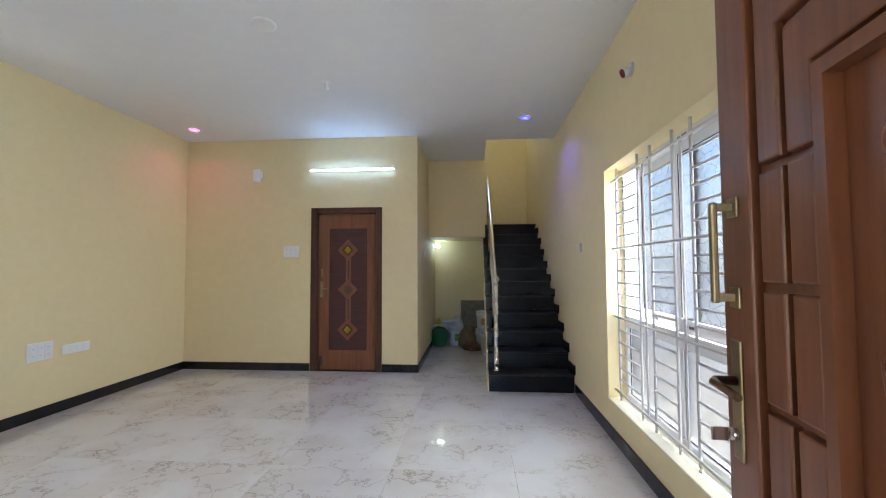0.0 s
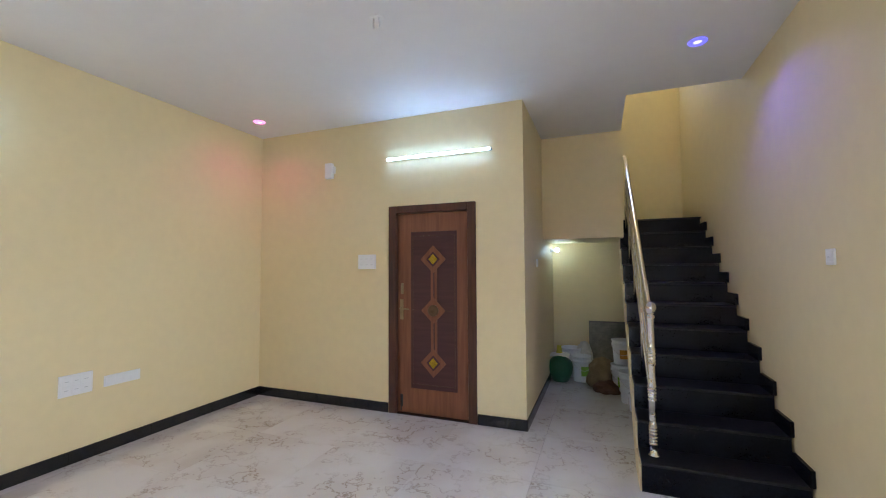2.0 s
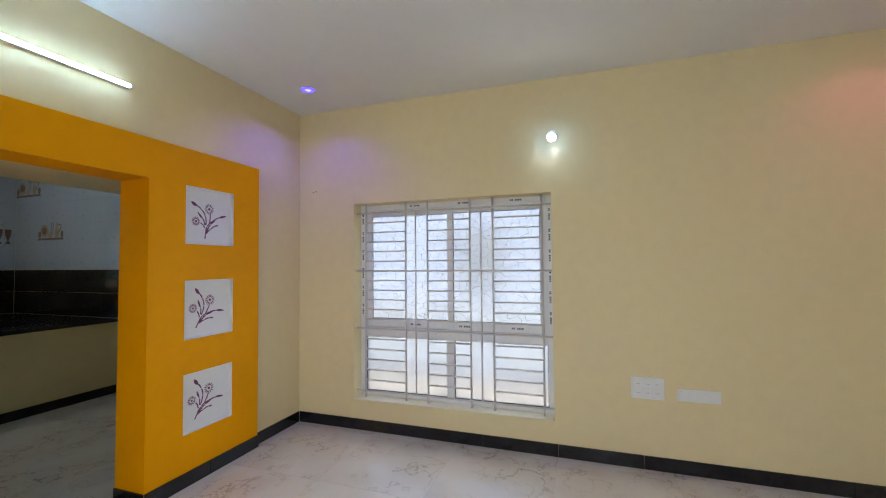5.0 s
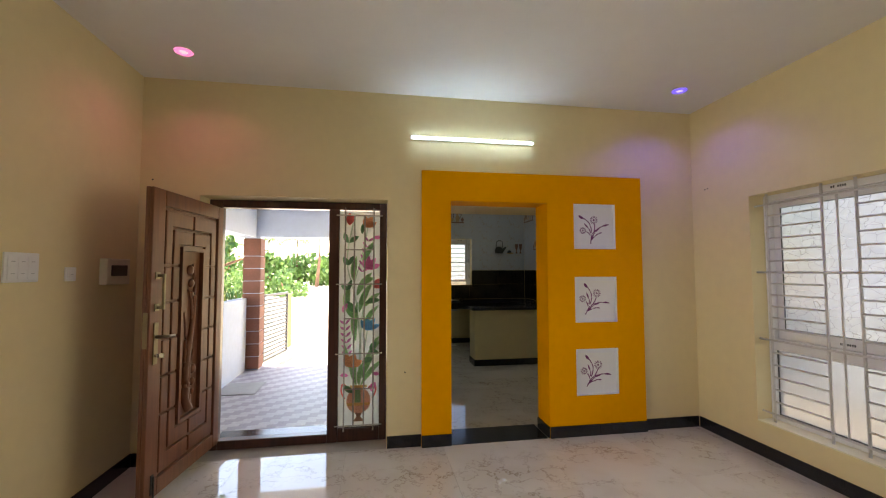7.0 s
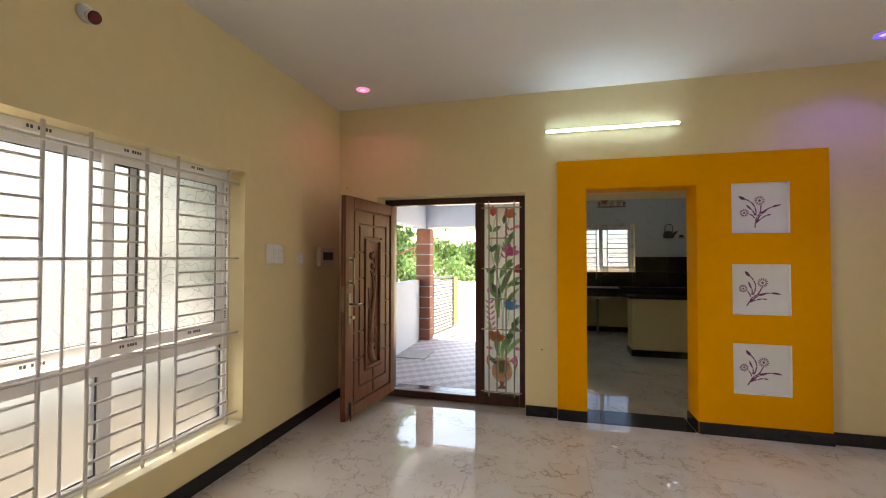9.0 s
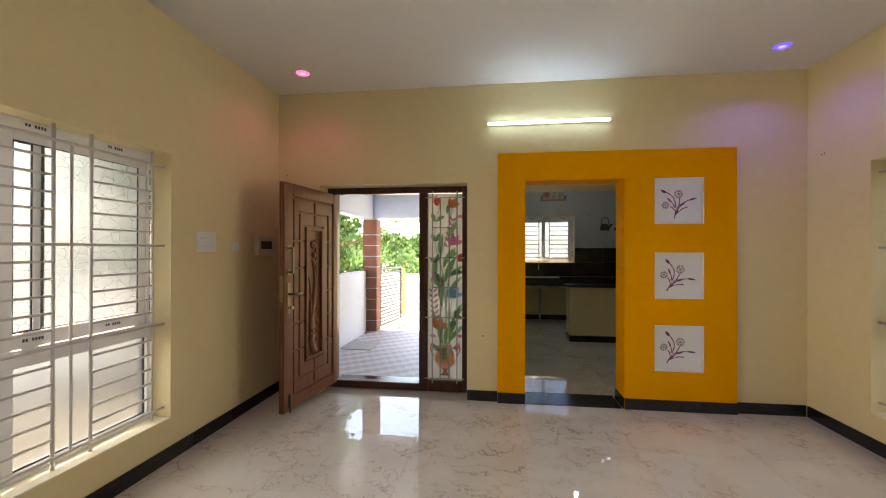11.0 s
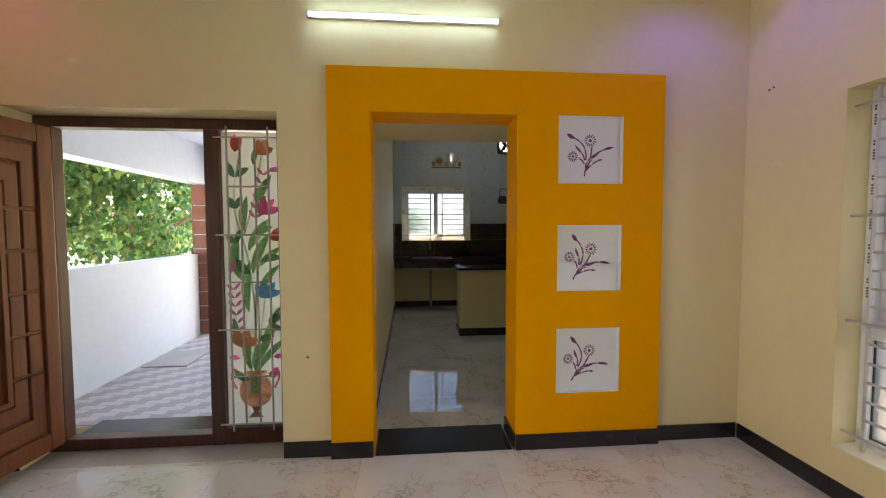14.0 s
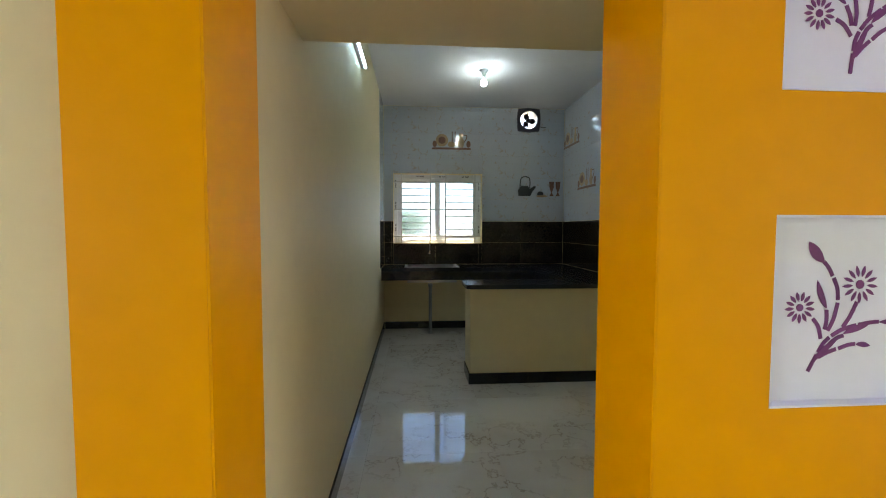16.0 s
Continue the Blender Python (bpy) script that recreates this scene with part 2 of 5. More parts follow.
def wall(name, axis, d0, d1, u0, u1, z0, z1, holes=(), mat=None, label="cream painted plaster wall", category="wall"):
    """A wall whose depth d runs along axis; holes are (u0, u1, z0, z1), cut right through."""
    bm = bmesh.new()
    us = sorted({u0, u1, *[v for h in holes for v in h[:2] if u0 < v < u1]})
    zs = sorted({z0, z1, *[v for h in holes for v in h[2:] if z0 < v < z1]})
    full = {}
    for i in range(len(us) - 1):
        for j in range(len(zs) - 1):
            cu, cz = (us[i] + us[i + 1]) / 2, (zs[j] + zs[j + 1]) / 2
            full[i, j] = not any(h[0] < cu < h[1] and h[2] < cz < h[3] for h in holes)
    at = {}

    def vert(u, d, z):
        if (u, d, z) not in at:
            at[u, d, z] = bm.verts.new((d, u, z) if axis == "x" else (u, d, z))
        return at[u, d, z]

    for (i, j), f in full.items():
        if not f:
            continue
        a, b, c, e = us[i], us[i + 1], zs[j], zs[j + 1]
        for d in (d0, d1):
            bm.faces.new([vert(*p) for p in ((a, d, c), (b, d, c), (b, d, e), (a, d, e))])
        for ok, p in ((full.get((i - 1, j)), ((a, c), (a, e))), (full.get((i + 1, j)), ((b, c), (b, e))), (full.get((i, j - 1)), ((a, c), (b, c))), (full.get((i, j + 1)), ((a, e), (b, e)))):
            if not ok:
                (pu, pz), (qu, qz) = p
                bm.faces.new([vert(pu, d0, pz), vert(qu, d0, qz), vert(qu, d1, qz), vert(pu, d1, pz)])
    return solid(name, bm, mat or CREAM, label, category)


# ---- large structure ----
H = 3.02
WIN_W, WIN_E, WIN_K = (0.61, 2.42, 0.270, 2.092), (1.395, 3.09, 0.285, 2.09), (1.07, 2.295, 1.185, 2.143)
wall("wall_west", "x", -0.23, 0.0, -0.23, 5.12, -0.1, 3.14, [WIN_W])
wall("wall_east", "x", 4.88, 5.11, -0.23, 8.16, -0.1, 5.6, [WIN_E])
wall("wall_south", "y", -0.23, 0.0, 0.0, 4.88, -0.1, 3.14, [(1.5165, 2.4115, -0.1, 2.0935), (2.953, 4.441, -0.1, 2.088)])
wall("wall_north", "y", 4.892, 5.12, 0.0, 3.108, -0.1, 3.14, [(1.735, 2.632, -0.1, 2.08)])
wall("wall_passage", "x", 2.88, 3.108, 5.12, 7.2, -0.1, 3.02)
wall("wall_under_landing", "y", 7.2, 7.4, 2.88, 4.88, -0.1, 1.80)
wall("wall_stair_upper", "y", 6.17, 6.36, 2.88, 4.0, 1.80, 5.6)
# the high opening is added out of view to hold the stair lamp
wall("wall_stair_back", "y", 7.93, 8.16, 2.65, 4.88, 1.80, 5.6, [(3.3, 4.5, 4.3, 5.3)])
wall("wall_stair_west", "x", 2.65, 2.88, 6.36, 7.93, 1.80, 5.6)
wall("wall_stair_void", "x", 3.83, 4.0, 5.15, 6.17, 3.14, 5.6)
wall("wall_stair_front", "y", 5.0, 5.15, 3.83, 4.88, 3.14, 5.6)
wall("wall_kitchen_east", "x", 2.43, 2.66, -5.05, -0.23, -0.1, 3.14)
wall("wall_kitchen_west", "x", -0.32, -0.09, -5.05, -0.23, -0.1, 3.14)
wall("wall_kitchen_back", "y", -5.05, -4.82, -0.09, 2.43, -0.1, 3.14, [WIN_K, (0.30, 0.56, 2.77, 3.0)])

bm = bmesh.new()
box(bm, 0.0, 4.88, 0.0, 5.15, H, H + 0.12)
box(bm, 3.108, 4.0, 5.15, 6.17, H, H + 0.12)
solid("ceiling", bm, WHITE, "white painted flat ceiling of the hall", "ceiling")
solid("ceiling_kitchen", box(bmesh.new(), -0.32, 2.66, -5.05, -0.23, 3.05, 3.17), WHITE, "white painted kitchen ceiling", "ceiling")
solid("ceiling_stair", box(bmesh.new(), 2.65, 5.11, 5.0, 8.16, 5.6, 5.72), WHITE, "white ceiling over the stairwell", "ceiling")
solid("loft_slab", box(bmesh.new(), -0.09, 2.43, -0.76, -0.232, 2.088, 2.19), CREAM, "cream painted loft slab above the kitchen passage", "loft")
solid("landing_slab", box(bmesh.new(), 2.88, 4.88, 6.802, 7.93, 1.80, 2.036), CREAM, "cream plastered landing slab", "landing")
solid("landing", box(bmesh.new(), 2.88, 4.88, 6.785, 7.93, 2.037, 2.057), GRANITE, "black granite stair landing", "landing")
solid("landing_beam", box(bmesh.new(), 2.88, 3.965, 6.36, 6.80, 1.80, 2.05), CREAM, "cream painted landing beam", "beam")

# ---- stairs: eleven risers up to the landing ----
RISE, RUN, ST_Y, ST_L, ST_R = 0.187, 0.262, 4.18, 3.965, 4.866
stairs = thing("staircase", pose(ST_L, ST_Y, 0), "black granite staircase with cream plastered side against the wall", "staircase")
bm = bmesh.new()
outline = [(0, 0)]
for k in range(11):
    outline += [(k * RUN, (k + 1) * RISE - 0.02), ((k + 1) * RUN if k < 10 else 2.62, (k + 1) * RISE - 0.02)]
outline += [(2.62, 1.80), (2.50, 1.80), (0.35, 0.0)]
a = [bm.verts.new((-0.0, y, z)) for y, z in outline]
b = [bm.verts.new((0.90, y, z)) for y, z in outline]
bm.faces.new(a)
bm.faces.new(b)
for i in range(len(a)):
    j = (i + 1) % len(a)
    bm.faces.new((a[i], a[j], b[j], b[i]))
part("stair_body", bm, CREAM, stairs, "cream plastered stair slab")
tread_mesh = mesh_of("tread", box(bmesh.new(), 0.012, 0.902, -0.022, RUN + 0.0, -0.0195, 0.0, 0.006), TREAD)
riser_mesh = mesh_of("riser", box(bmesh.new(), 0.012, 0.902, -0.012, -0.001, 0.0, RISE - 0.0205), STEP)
for k in range(11):
    if k < 10:
        o = new("tread", tread_mesh)
        o.parent, o.location = stairs, (0, k * RUN, (k + 1) * RISE)
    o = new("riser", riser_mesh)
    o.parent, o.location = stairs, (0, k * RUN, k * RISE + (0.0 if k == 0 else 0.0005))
# stepped skirting on the wall
for k in range(10):
    bm = bmesh.new()
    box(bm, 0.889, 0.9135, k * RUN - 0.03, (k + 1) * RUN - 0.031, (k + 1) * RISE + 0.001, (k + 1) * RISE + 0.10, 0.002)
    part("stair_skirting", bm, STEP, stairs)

# ---- skirting, black tiles ----


def skirting(name, x0, y0, x1, y1, out, h=0.10, z=0.0, length=0.6):
    """Black skirting tiles along a wall from one end to the other; out is the way off the wall."""
    base = thing(name, pose(x0, y0, z), "black polished tile skirting along the wall foot", "skirting", "", "structure")
    d = Vector((x1 - x0, y1 - y0, 0))
    n = max(1, round(d.length / length))
    for i in range(n):
        p, q = d * (i / n), d * ((i + 1) / n) - d.normalized() * 0.0015
        o = Vector((*out, 0)) * 0.012
        bm = bmesh.new()
        box(bm, min(p.x, q.x, p.x + o.x), max(p.x, q.x, p.x + o.x), min(p.y, q.y, p.y + o.y), max(p.y, q.y, p.y + o.y), 0.0015, h, 0.002)
        part("skirting_tile", bm, GRANITE, base)


skirting("baseboard_1", 0, 0.014, 0, 4.878, (1, 0))
skirting("baseboard_2", 0.0, 4.892, 1.712, 4.892, (0, -1))
skirting("baseboard_3", 2.655, 4.892, 3.12, 4.892, (0, -1))
skirting("baseboard_4", 3.108, 4.894, 3.108, 7.19, (1, 0))
skirting("baseboard_5", 4.88, 0.0, 4.88, 4.145, (-1, 0))
skirting("baseboard_6", 4.441, 0.0, 4.866, 0.0, (0, 1))
skirting("baseboard_7", 2.664, 0.0, 2.951, 0.0, (0, 1))
skirting("baseboard_8", 0.014, 0.0, 0.575, 0.0, (0, 1))
skirting("baseboard_9", 2.407, 0.036, 2.663, 0.036, (0, 1))
skirting("baseboard_10", 0.578, 0.036, 1.522, 0.036, (0, 1))
skirting("baseboard_11", 1.522, 0.034, 1.522, -0.228, (1, 0))
skirting("baseboard_12", 2.43, -0.232, 2.43, -4.80, (-1, 0))
skirting("baseboard_13", 0.6, -4.82, 2.416, -4.82, (0, 1))

# ---- amber surround of the kitchen opening, with three square niches ----
NICHES = [(0.849, 1.263, 1.676, 2.091), (0.849, 1.263, 1.006, 1.420), (0.849, 1.263, 0.354, 0.768)]
wall("amber_surround", "y", 0.001, 0.034, 0.580, 2.661, 0.0, 2.350, [(1.5165, 2.4115, 0.0, 2.0935), *NICHES], AMBER, "amber yellow painted surround with three square niches", "wall panel")
bm = bmesh.new()
box(bm, 1.517, 1.522, -0.2295, 0.0335, 0.0, 2.088)
box(bm, 2.406, 2.411, -0.2295, 0.0335, 0.0, 2.088)
box(bm, 1.517, 2.411, -0.2295, 0.0335, 2.0885, 2.093)
solid("amber_reveal", bm, AMBER, "amber yellow painted reveal of the kitchen opening", "reveal")

# ---- windows ----


def window(name, m, w, h, label, cols, thin, rows, shorts, transom=0.0, slide=0.0):
    """A white plastic window with patterned glass behind a painted iron grille; x along the width, +y into the room."""
    win = thing(name, m, label, "window", "", "structure")
    y0, y1 = -0.205, -0.135
    fr = bmesh.new()
    for a in ((0.001, 0.05, 0.001, h - 0.001), (w - 0.05, w - 0.001, 0.001, h - 0.001), (0.05, w - 0.05, 0.001, 0.05), (0.05, w - 0.05, h - 0.05, h - 0.001)):
        box(fr, a[0], a[1], y0, y1, a[2], a[3], 0.004)
    if transom:
        box(fr, 0.05, w - 0.05, y0, y1, transom - 0.045, transom + 0.045, 0.004)
        box(fr, w / 2 - 0.035, w / 2 + 0.035, y0 + 0.005, y1 - 0.01, 0.05, transom - 0.045, 0.004)
    part("window_frame", fr, UPVC, win)
    base, rail_h = (transom + 0.045, 0.08) if transom else (0.05, 0.06)
    sash_w = (w - 0.1) / 2 + 0.025
    for i in range(2):
        sx = 0.05 if i == 0 else w - 0.05 - sash_w
        if slide:
            sx += slide if (i == 0) == (slide > 0) else 0.0
        sy = -0.158 if i == 0 else -0.186
        s = bmesh.new()
        for a in ((sx, sx + 0.055, base, h - 0.05), (sx + sash_w - 0.055, sx + sash_w, base, h - 0.05), (sx + 0.055, sx + sash_w - 0.055, base, base + rail_h), (sx + 0.055, sx + sash_w - 0.055, h - 0.11, h - 0.05)):
            box(s, a[0], a[1], sy - 0.012, sy + 0.012, a[2], a[3], 0.004)
        sash = part("sash", s, UPVC, win)
        px = sx + sash_w - 0.05 if i else min(sx + sash_w - 0.05, w - 0.02 - sash_w + min(slide, 0.0))
        g = part("pane", box(bmesh.new(), sx + 0.05, px, sy - 0.0025, sy + 0.0025, base + rail_h - 0.005, h - 0.105), (GLASSK if name == "window_3" else GLASS), sash, "leaf patterned obscure glass")
        g.visible_shadow = False
        part("gasket", frame_strip(sx + 0.055, sx + sash_w - 0.055, base + rail_h, h - 0.11, 0.005, sy + 0.004, sy + 0.009), BLACKRUBBER, sash, "black rubber gasket")
    if transom:
        for a, b in ((0.05, w / 2 - 0.035), (w / 2 + 0.035, w - 0.05)):
            g = part("pane", box(bmesh.new(), a, b, -0.173, -0.168, 0.05, transom - 0.045), GLASSLOW, win, "plain obscure glass")
            g.visible_shadow = False
            part("gasket", frame_strip(a, b, 0.05, transom - 0.045, 0.006, -0.162, -0.155), BLACKRUBBER, win, "black rubber gasket")
    # protective tape with unreadable print along the frame
    def print_row(x, z, dx, dz, y):
        bm = bmesh.new()
        for i in range(7):
            if i == 4:
                continue
            a, b = x + dx * i, z + dz * i
            ww, hh = (0.010, 0.016) if dx else (0.016, 0.010)
            box(bm, a, a + ww, y, y + 0.0012, b, b + hh)
        part("frame_print", bm, PRINT, win, "dark print on protective tape")

    for k in range(6 if transom else 3):
        z = base + 0.09 + k * (h - base - 0.3) / (5 if transom else 2)
        print_row(0.018, z, 0.0, 0.0145, y1)
        print_row(w - 0.034, z + 0.03, 0.0, 0.0145, y1)
    for k in range(3):
        x = w * (0.14 + 0.26 * k)
        print_row(x, h - 0.034, 0.0145, 0.0, y1)
        if transom:
            print_row(x, transom + 0.075, 0.0145, 0.0, -0.1455)
    # iron grille just inside the wall face
    gy = -0.065
    grille = thing("window_grille", m, "white painted iron bar grille across the window", "grille", "window grilles")
    for c in cols:
        part("upright_bar", sweep(bmesh.new(), [(c * w, gy, -0.004), (c * w, gy, h + 0.004)], 0.0092, 8), BARS, grille)
    for c in thin:
        part("upright_bar", sweep(bmesh.new(), [(c * w, gy, rows[-1] * h), (c * w, gy, rows[0] * h)], 0.0075, 8), BARS, grille)
    for r in rows:
        part("cross_bar", sweep(bmesh.new(), [(-0.004, gy + 0.011, r * h), (w + 0.004, gy + 0.011, r * h)], 0.008, 8), BARS, grille)
    for a, b in zip(cols[::2], cols[1::2]):
        rod = mesh_of("short_bar", sweep(bmesh.new(), [(a * w, gy, 0), (b * w, gy, 0)], 0.0072, 6), BARS)
        for r0, r1 in zip(rows, rows[1:]):
            for k in range(1, shorts + 1):
                o = new("short_bar", rod)
                o.parent, o.location = grille, (0, 0, h * (r0 + (r1 - r0) * k / (shorts + 1)))
    return win


def frame_strip(x0, x1, z0, z1, t, y0, y1):
    bm = bmesh.new()
    for a in ((x0, x0 + t, z0, z1), (x1 - t, x1, z0, z1), (x0 + t, x1 - t, z0, z0 + t), (x0 + t, x1 - t, z1 - t, z1)):
        box(bm, a[0], a[1], y0, y1, a[2], a[3])
    return bm


PRINT = material("faded dark print", (0.03, 0.03, 0.04), 0.5, vary=0.4, scale=90, tint=(0.10, 0.10, 0.12))
COLS_W, THIN_W = (0.045, 0.271, 0.383, 0.602, 0.720, 0.948), (0.329, 0.666)
COLS_E, THIN_E, ROWS_ = (0.050, 0.294, 0.412, 0.586, 0.705, 0.950), (0.358, 0.652), (0.952, 0.653, 0.358, 0.042)
window("window_1", pose(0, WIN_W[1], WIN_W[2], 0, 0, -90), 1.81, 1.822, "closed white sliding window with leaf patterned glass", COLS_W, THIN_W, ROWS_, 5, 0.61)
window("window_2", pose(4.88, WIN_E[0], WIN_E[2], 0, 0, 90), 1.695, 1.805, "partly open white sliding window with leaf patterned glass", COLS_E, THIN_E, ROWS_, 5, 0.61, -0.17)
window("window_3", pose(WIN_K[0], -4.82, WIN_K[2]), 1.225, 0.958, "white kitchen window with obscure glass and iron bars", (0.075, 0.41, 0.583, 0.91), (), (0.887, 0.49, 0.10), 3)
# white painted sills in the window openings
for n_, (x0, x1, y0, y1, z) in {"window_sill_1": (-0.134, 0.008, 0.617, 2.413, 0.2705), "window_sill_2": (4.872, 5.014, 1.402, 3.083, 0.2855)}.items():
    solid(n_, box(bmesh.new(), x0, x1, y0, y1, z, z + 0.012, 0.003), material("pale cream sill paint", (0.80, 0.74, 0.56), 0.5), "pale cream painted window sill", "window sill")

# ---- entrance: frame, sidelight, door leaf ----
FY0, FY1 = -0.275, -0.19
door_frame = thing("door_frame", pose(3.697, -0.23, 0), "dark polished teak entrance frame with a side light", "door frame", "", "structure")


def wbox(ob, x0, x1, y0, y1, z0, z1, bev=0.0):
    """A box in the world's coordinates, for a part of ob."""
    o = ob.matrix_basis.translation
    return box(bmesh.new(), x0 - o.x, x1 - o.x, y0 - o.y, y1 - o.y, z0 - o.z, z1 - o.z, bev)


part("jamb", wbox(door_frame, 4.337, 4.4395, FY0, FY1, 0.001, 2.085, 0.006), FRAMEWOOD, door_frame)
part("jamb", wbox(door_frame, 2.9545, 3.016, FY0, FY1, 0.001, 2.085, 0.006), FRAMEWOOD, door_frame)
part("mullion", wbox(door_frame, 3.37, 3.458, FY0, FY1 + 0.002, 0.001, 2.02, 0.006), FRAMEWOOD, door_frame)
part("head", wbox(door_frame, 3.0165, 4.3365, FY0, FY1, 2.02, 2.085, 0.006), FRAMEWOOD, door_frame)
part("sill", wbox(door_frame, 3.4585, 4.3365, FY0, FY1, 0.001, 0.075, 0.006), FRAMEWOOD, door_frame)
part("sill", wbox(door_frame, 3.0165, 3.3695, FY0, FY1, 0.001, 0.11, 0.006), FRAMEWOOD, door_frame)
for z in (0.45, 1.85):
    part("hinge", sweep(bmesh.new(), [(4.345 - 3.697, -0.185 + 0.23, z), (4.345 - 3.697, -0.185 + 0.23, z + 0.10)], 0.007, 8), BRASS, door_frame, "brass butt hinge")

# glass of the side light with its painted flowers
def shine_through(m, share):
    """Lets part of the light from behind a thin sheet through, scattered."""
    n, l = m.node_tree.nodes, m.node_tree.links
    b = n["Principled BSDF"]
    tr, mx = n.new("ShaderNodeBsdfTranslucent"), n.new("ShaderNodeMixShader")
    mx.inputs[0].default_value = share
    l.new(b.inputs["Base Color"].links[0].from_socket, tr.inputs["Color"])
    l.new(b.outputs[0], mx.inputs[1])
    l.new(tr.outputs[0], mx.inputs[2])
    l.new(mx.outputs[0], n["Material Output"].inputs["Surface"])


SIDE = material("milky side light glass", (0.84, 0.85, 0.82), 0.3, vary=0.03)
shine_through(SIDE, 0.6)

side = thing("side_light", pose(3.193, -0.235, 0.11), "milky glass side light painted with flowers in a vase", "glass panel", "", "structure")
g = part("pane", box(bmesh.new(), -0.177, 0.177, -0.004, 0.0, 0.0, 1.905), SIDE, side, "milky glass")
g.visible_shadow = False


def paint(name, color):
    """Transparent lacquer on glass, which the daylight behind it shines through."""
    m = material(name, tuple(min(0.95, 1.35 * c + 0.17) for c in color), 0.5, vary=0.2, scale=22)
    shine_through(m, 0.6)
    return m


P_GREEN, P_DEEP = paint("green glass paint", (0.16, 0.36, 0.13)), paint("deep green glass paint", (0.05, 0.22, 0.08))
P_RED, P_ORANGE = paint("red glass paint", (0.65, 0.06, 0.05)), paint("orange glass paint", (0.80, 0.22, 0.07))
P_PINK, P_PLUM = paint("pink glass paint", (0.70, 0.08, 0.30)), paint("plum glass paint", (0.45, 0.08, 0.30))
P_BLUE, P_GOLD = paint("blue glass paint", (0.03, 0.30, 0.50)), paint("ochre glass paint", (0.55, 0.33, 0.08))
P_VASE = paint("clay pink glass paint", (0.62, 0.30, 0.20))
P_BROWN, P_GREY = paint("brown glass paint", (0.28, 0.12, 0.05)), paint("grey green glass paint", (0.30, 0.38, 0.30))


def blade(bm, x, z, length, width, angle, y0=0.0012, y1=0.0022, bend=0.0, n=7):
    """A leaf or petal from its foot at (x, z), in the direction angle (degrees from upright), as a thin raised shape."""
    t = radians(angle)
    pts, back = [], []
    for i in range(n + 1):
        f = i / n
        r = width / 2 * math.sin(math.pi * min(1, f * 0.96 + 0.03)) ** 0.8
        c, s = math.sin(t + bend * f), math.cos(t + bend * f)
        px, pz = x + length * f * c, z + length * f * s
        pts.append((px + r * s, pz - r * c))
        back.append((px - r * s, pz + r * c))
    return prism(bm, pts + back[::-1], y0, y1)


def stem(bm, pts, w, y0=0.0008, y1=0.0014):
    """A ribbon of width w through points (x, z), smoothed."""
    fine = []
    for i in range(len(pts) - 1):
        p0, p1, p2, p3 = pts[max(i - 1, 0)], pts[i], pts[i + 1], pts[min(i + 2, len(pts) - 1)]
        for k in range(6):
            t = k / 6
            fine.append(tuple(0.5 * (2 * p1[a] + (p2[a] - p0[a]) * t + (2 * p0[a] - 5 * p1[a] + 4 * p2[a] - p3[a]) * t * t + (3 * p1[a] - p0[a] - 3 * p2[a] + p3[a]) * t ** 3) for a in (0, 1)))
    fine.append(pts[-1])
    left, right = [], []
    for i, p in enumerate(fine):
        a, b = fine[max(i - 1, 0)], fine[min(i + 1, len(fine) - 1)]
        d = Vector((b[0] - a[0], b[1] - a[1])).normalized()
        left.append((p[0] - d.y * w / 2, p[1] + d.x * w / 2))
        right.append((p[0] + d.y * w / 2, p[1] - d.x * w / 2))
    return prism(bm, left + right[::-1], y0, y1)


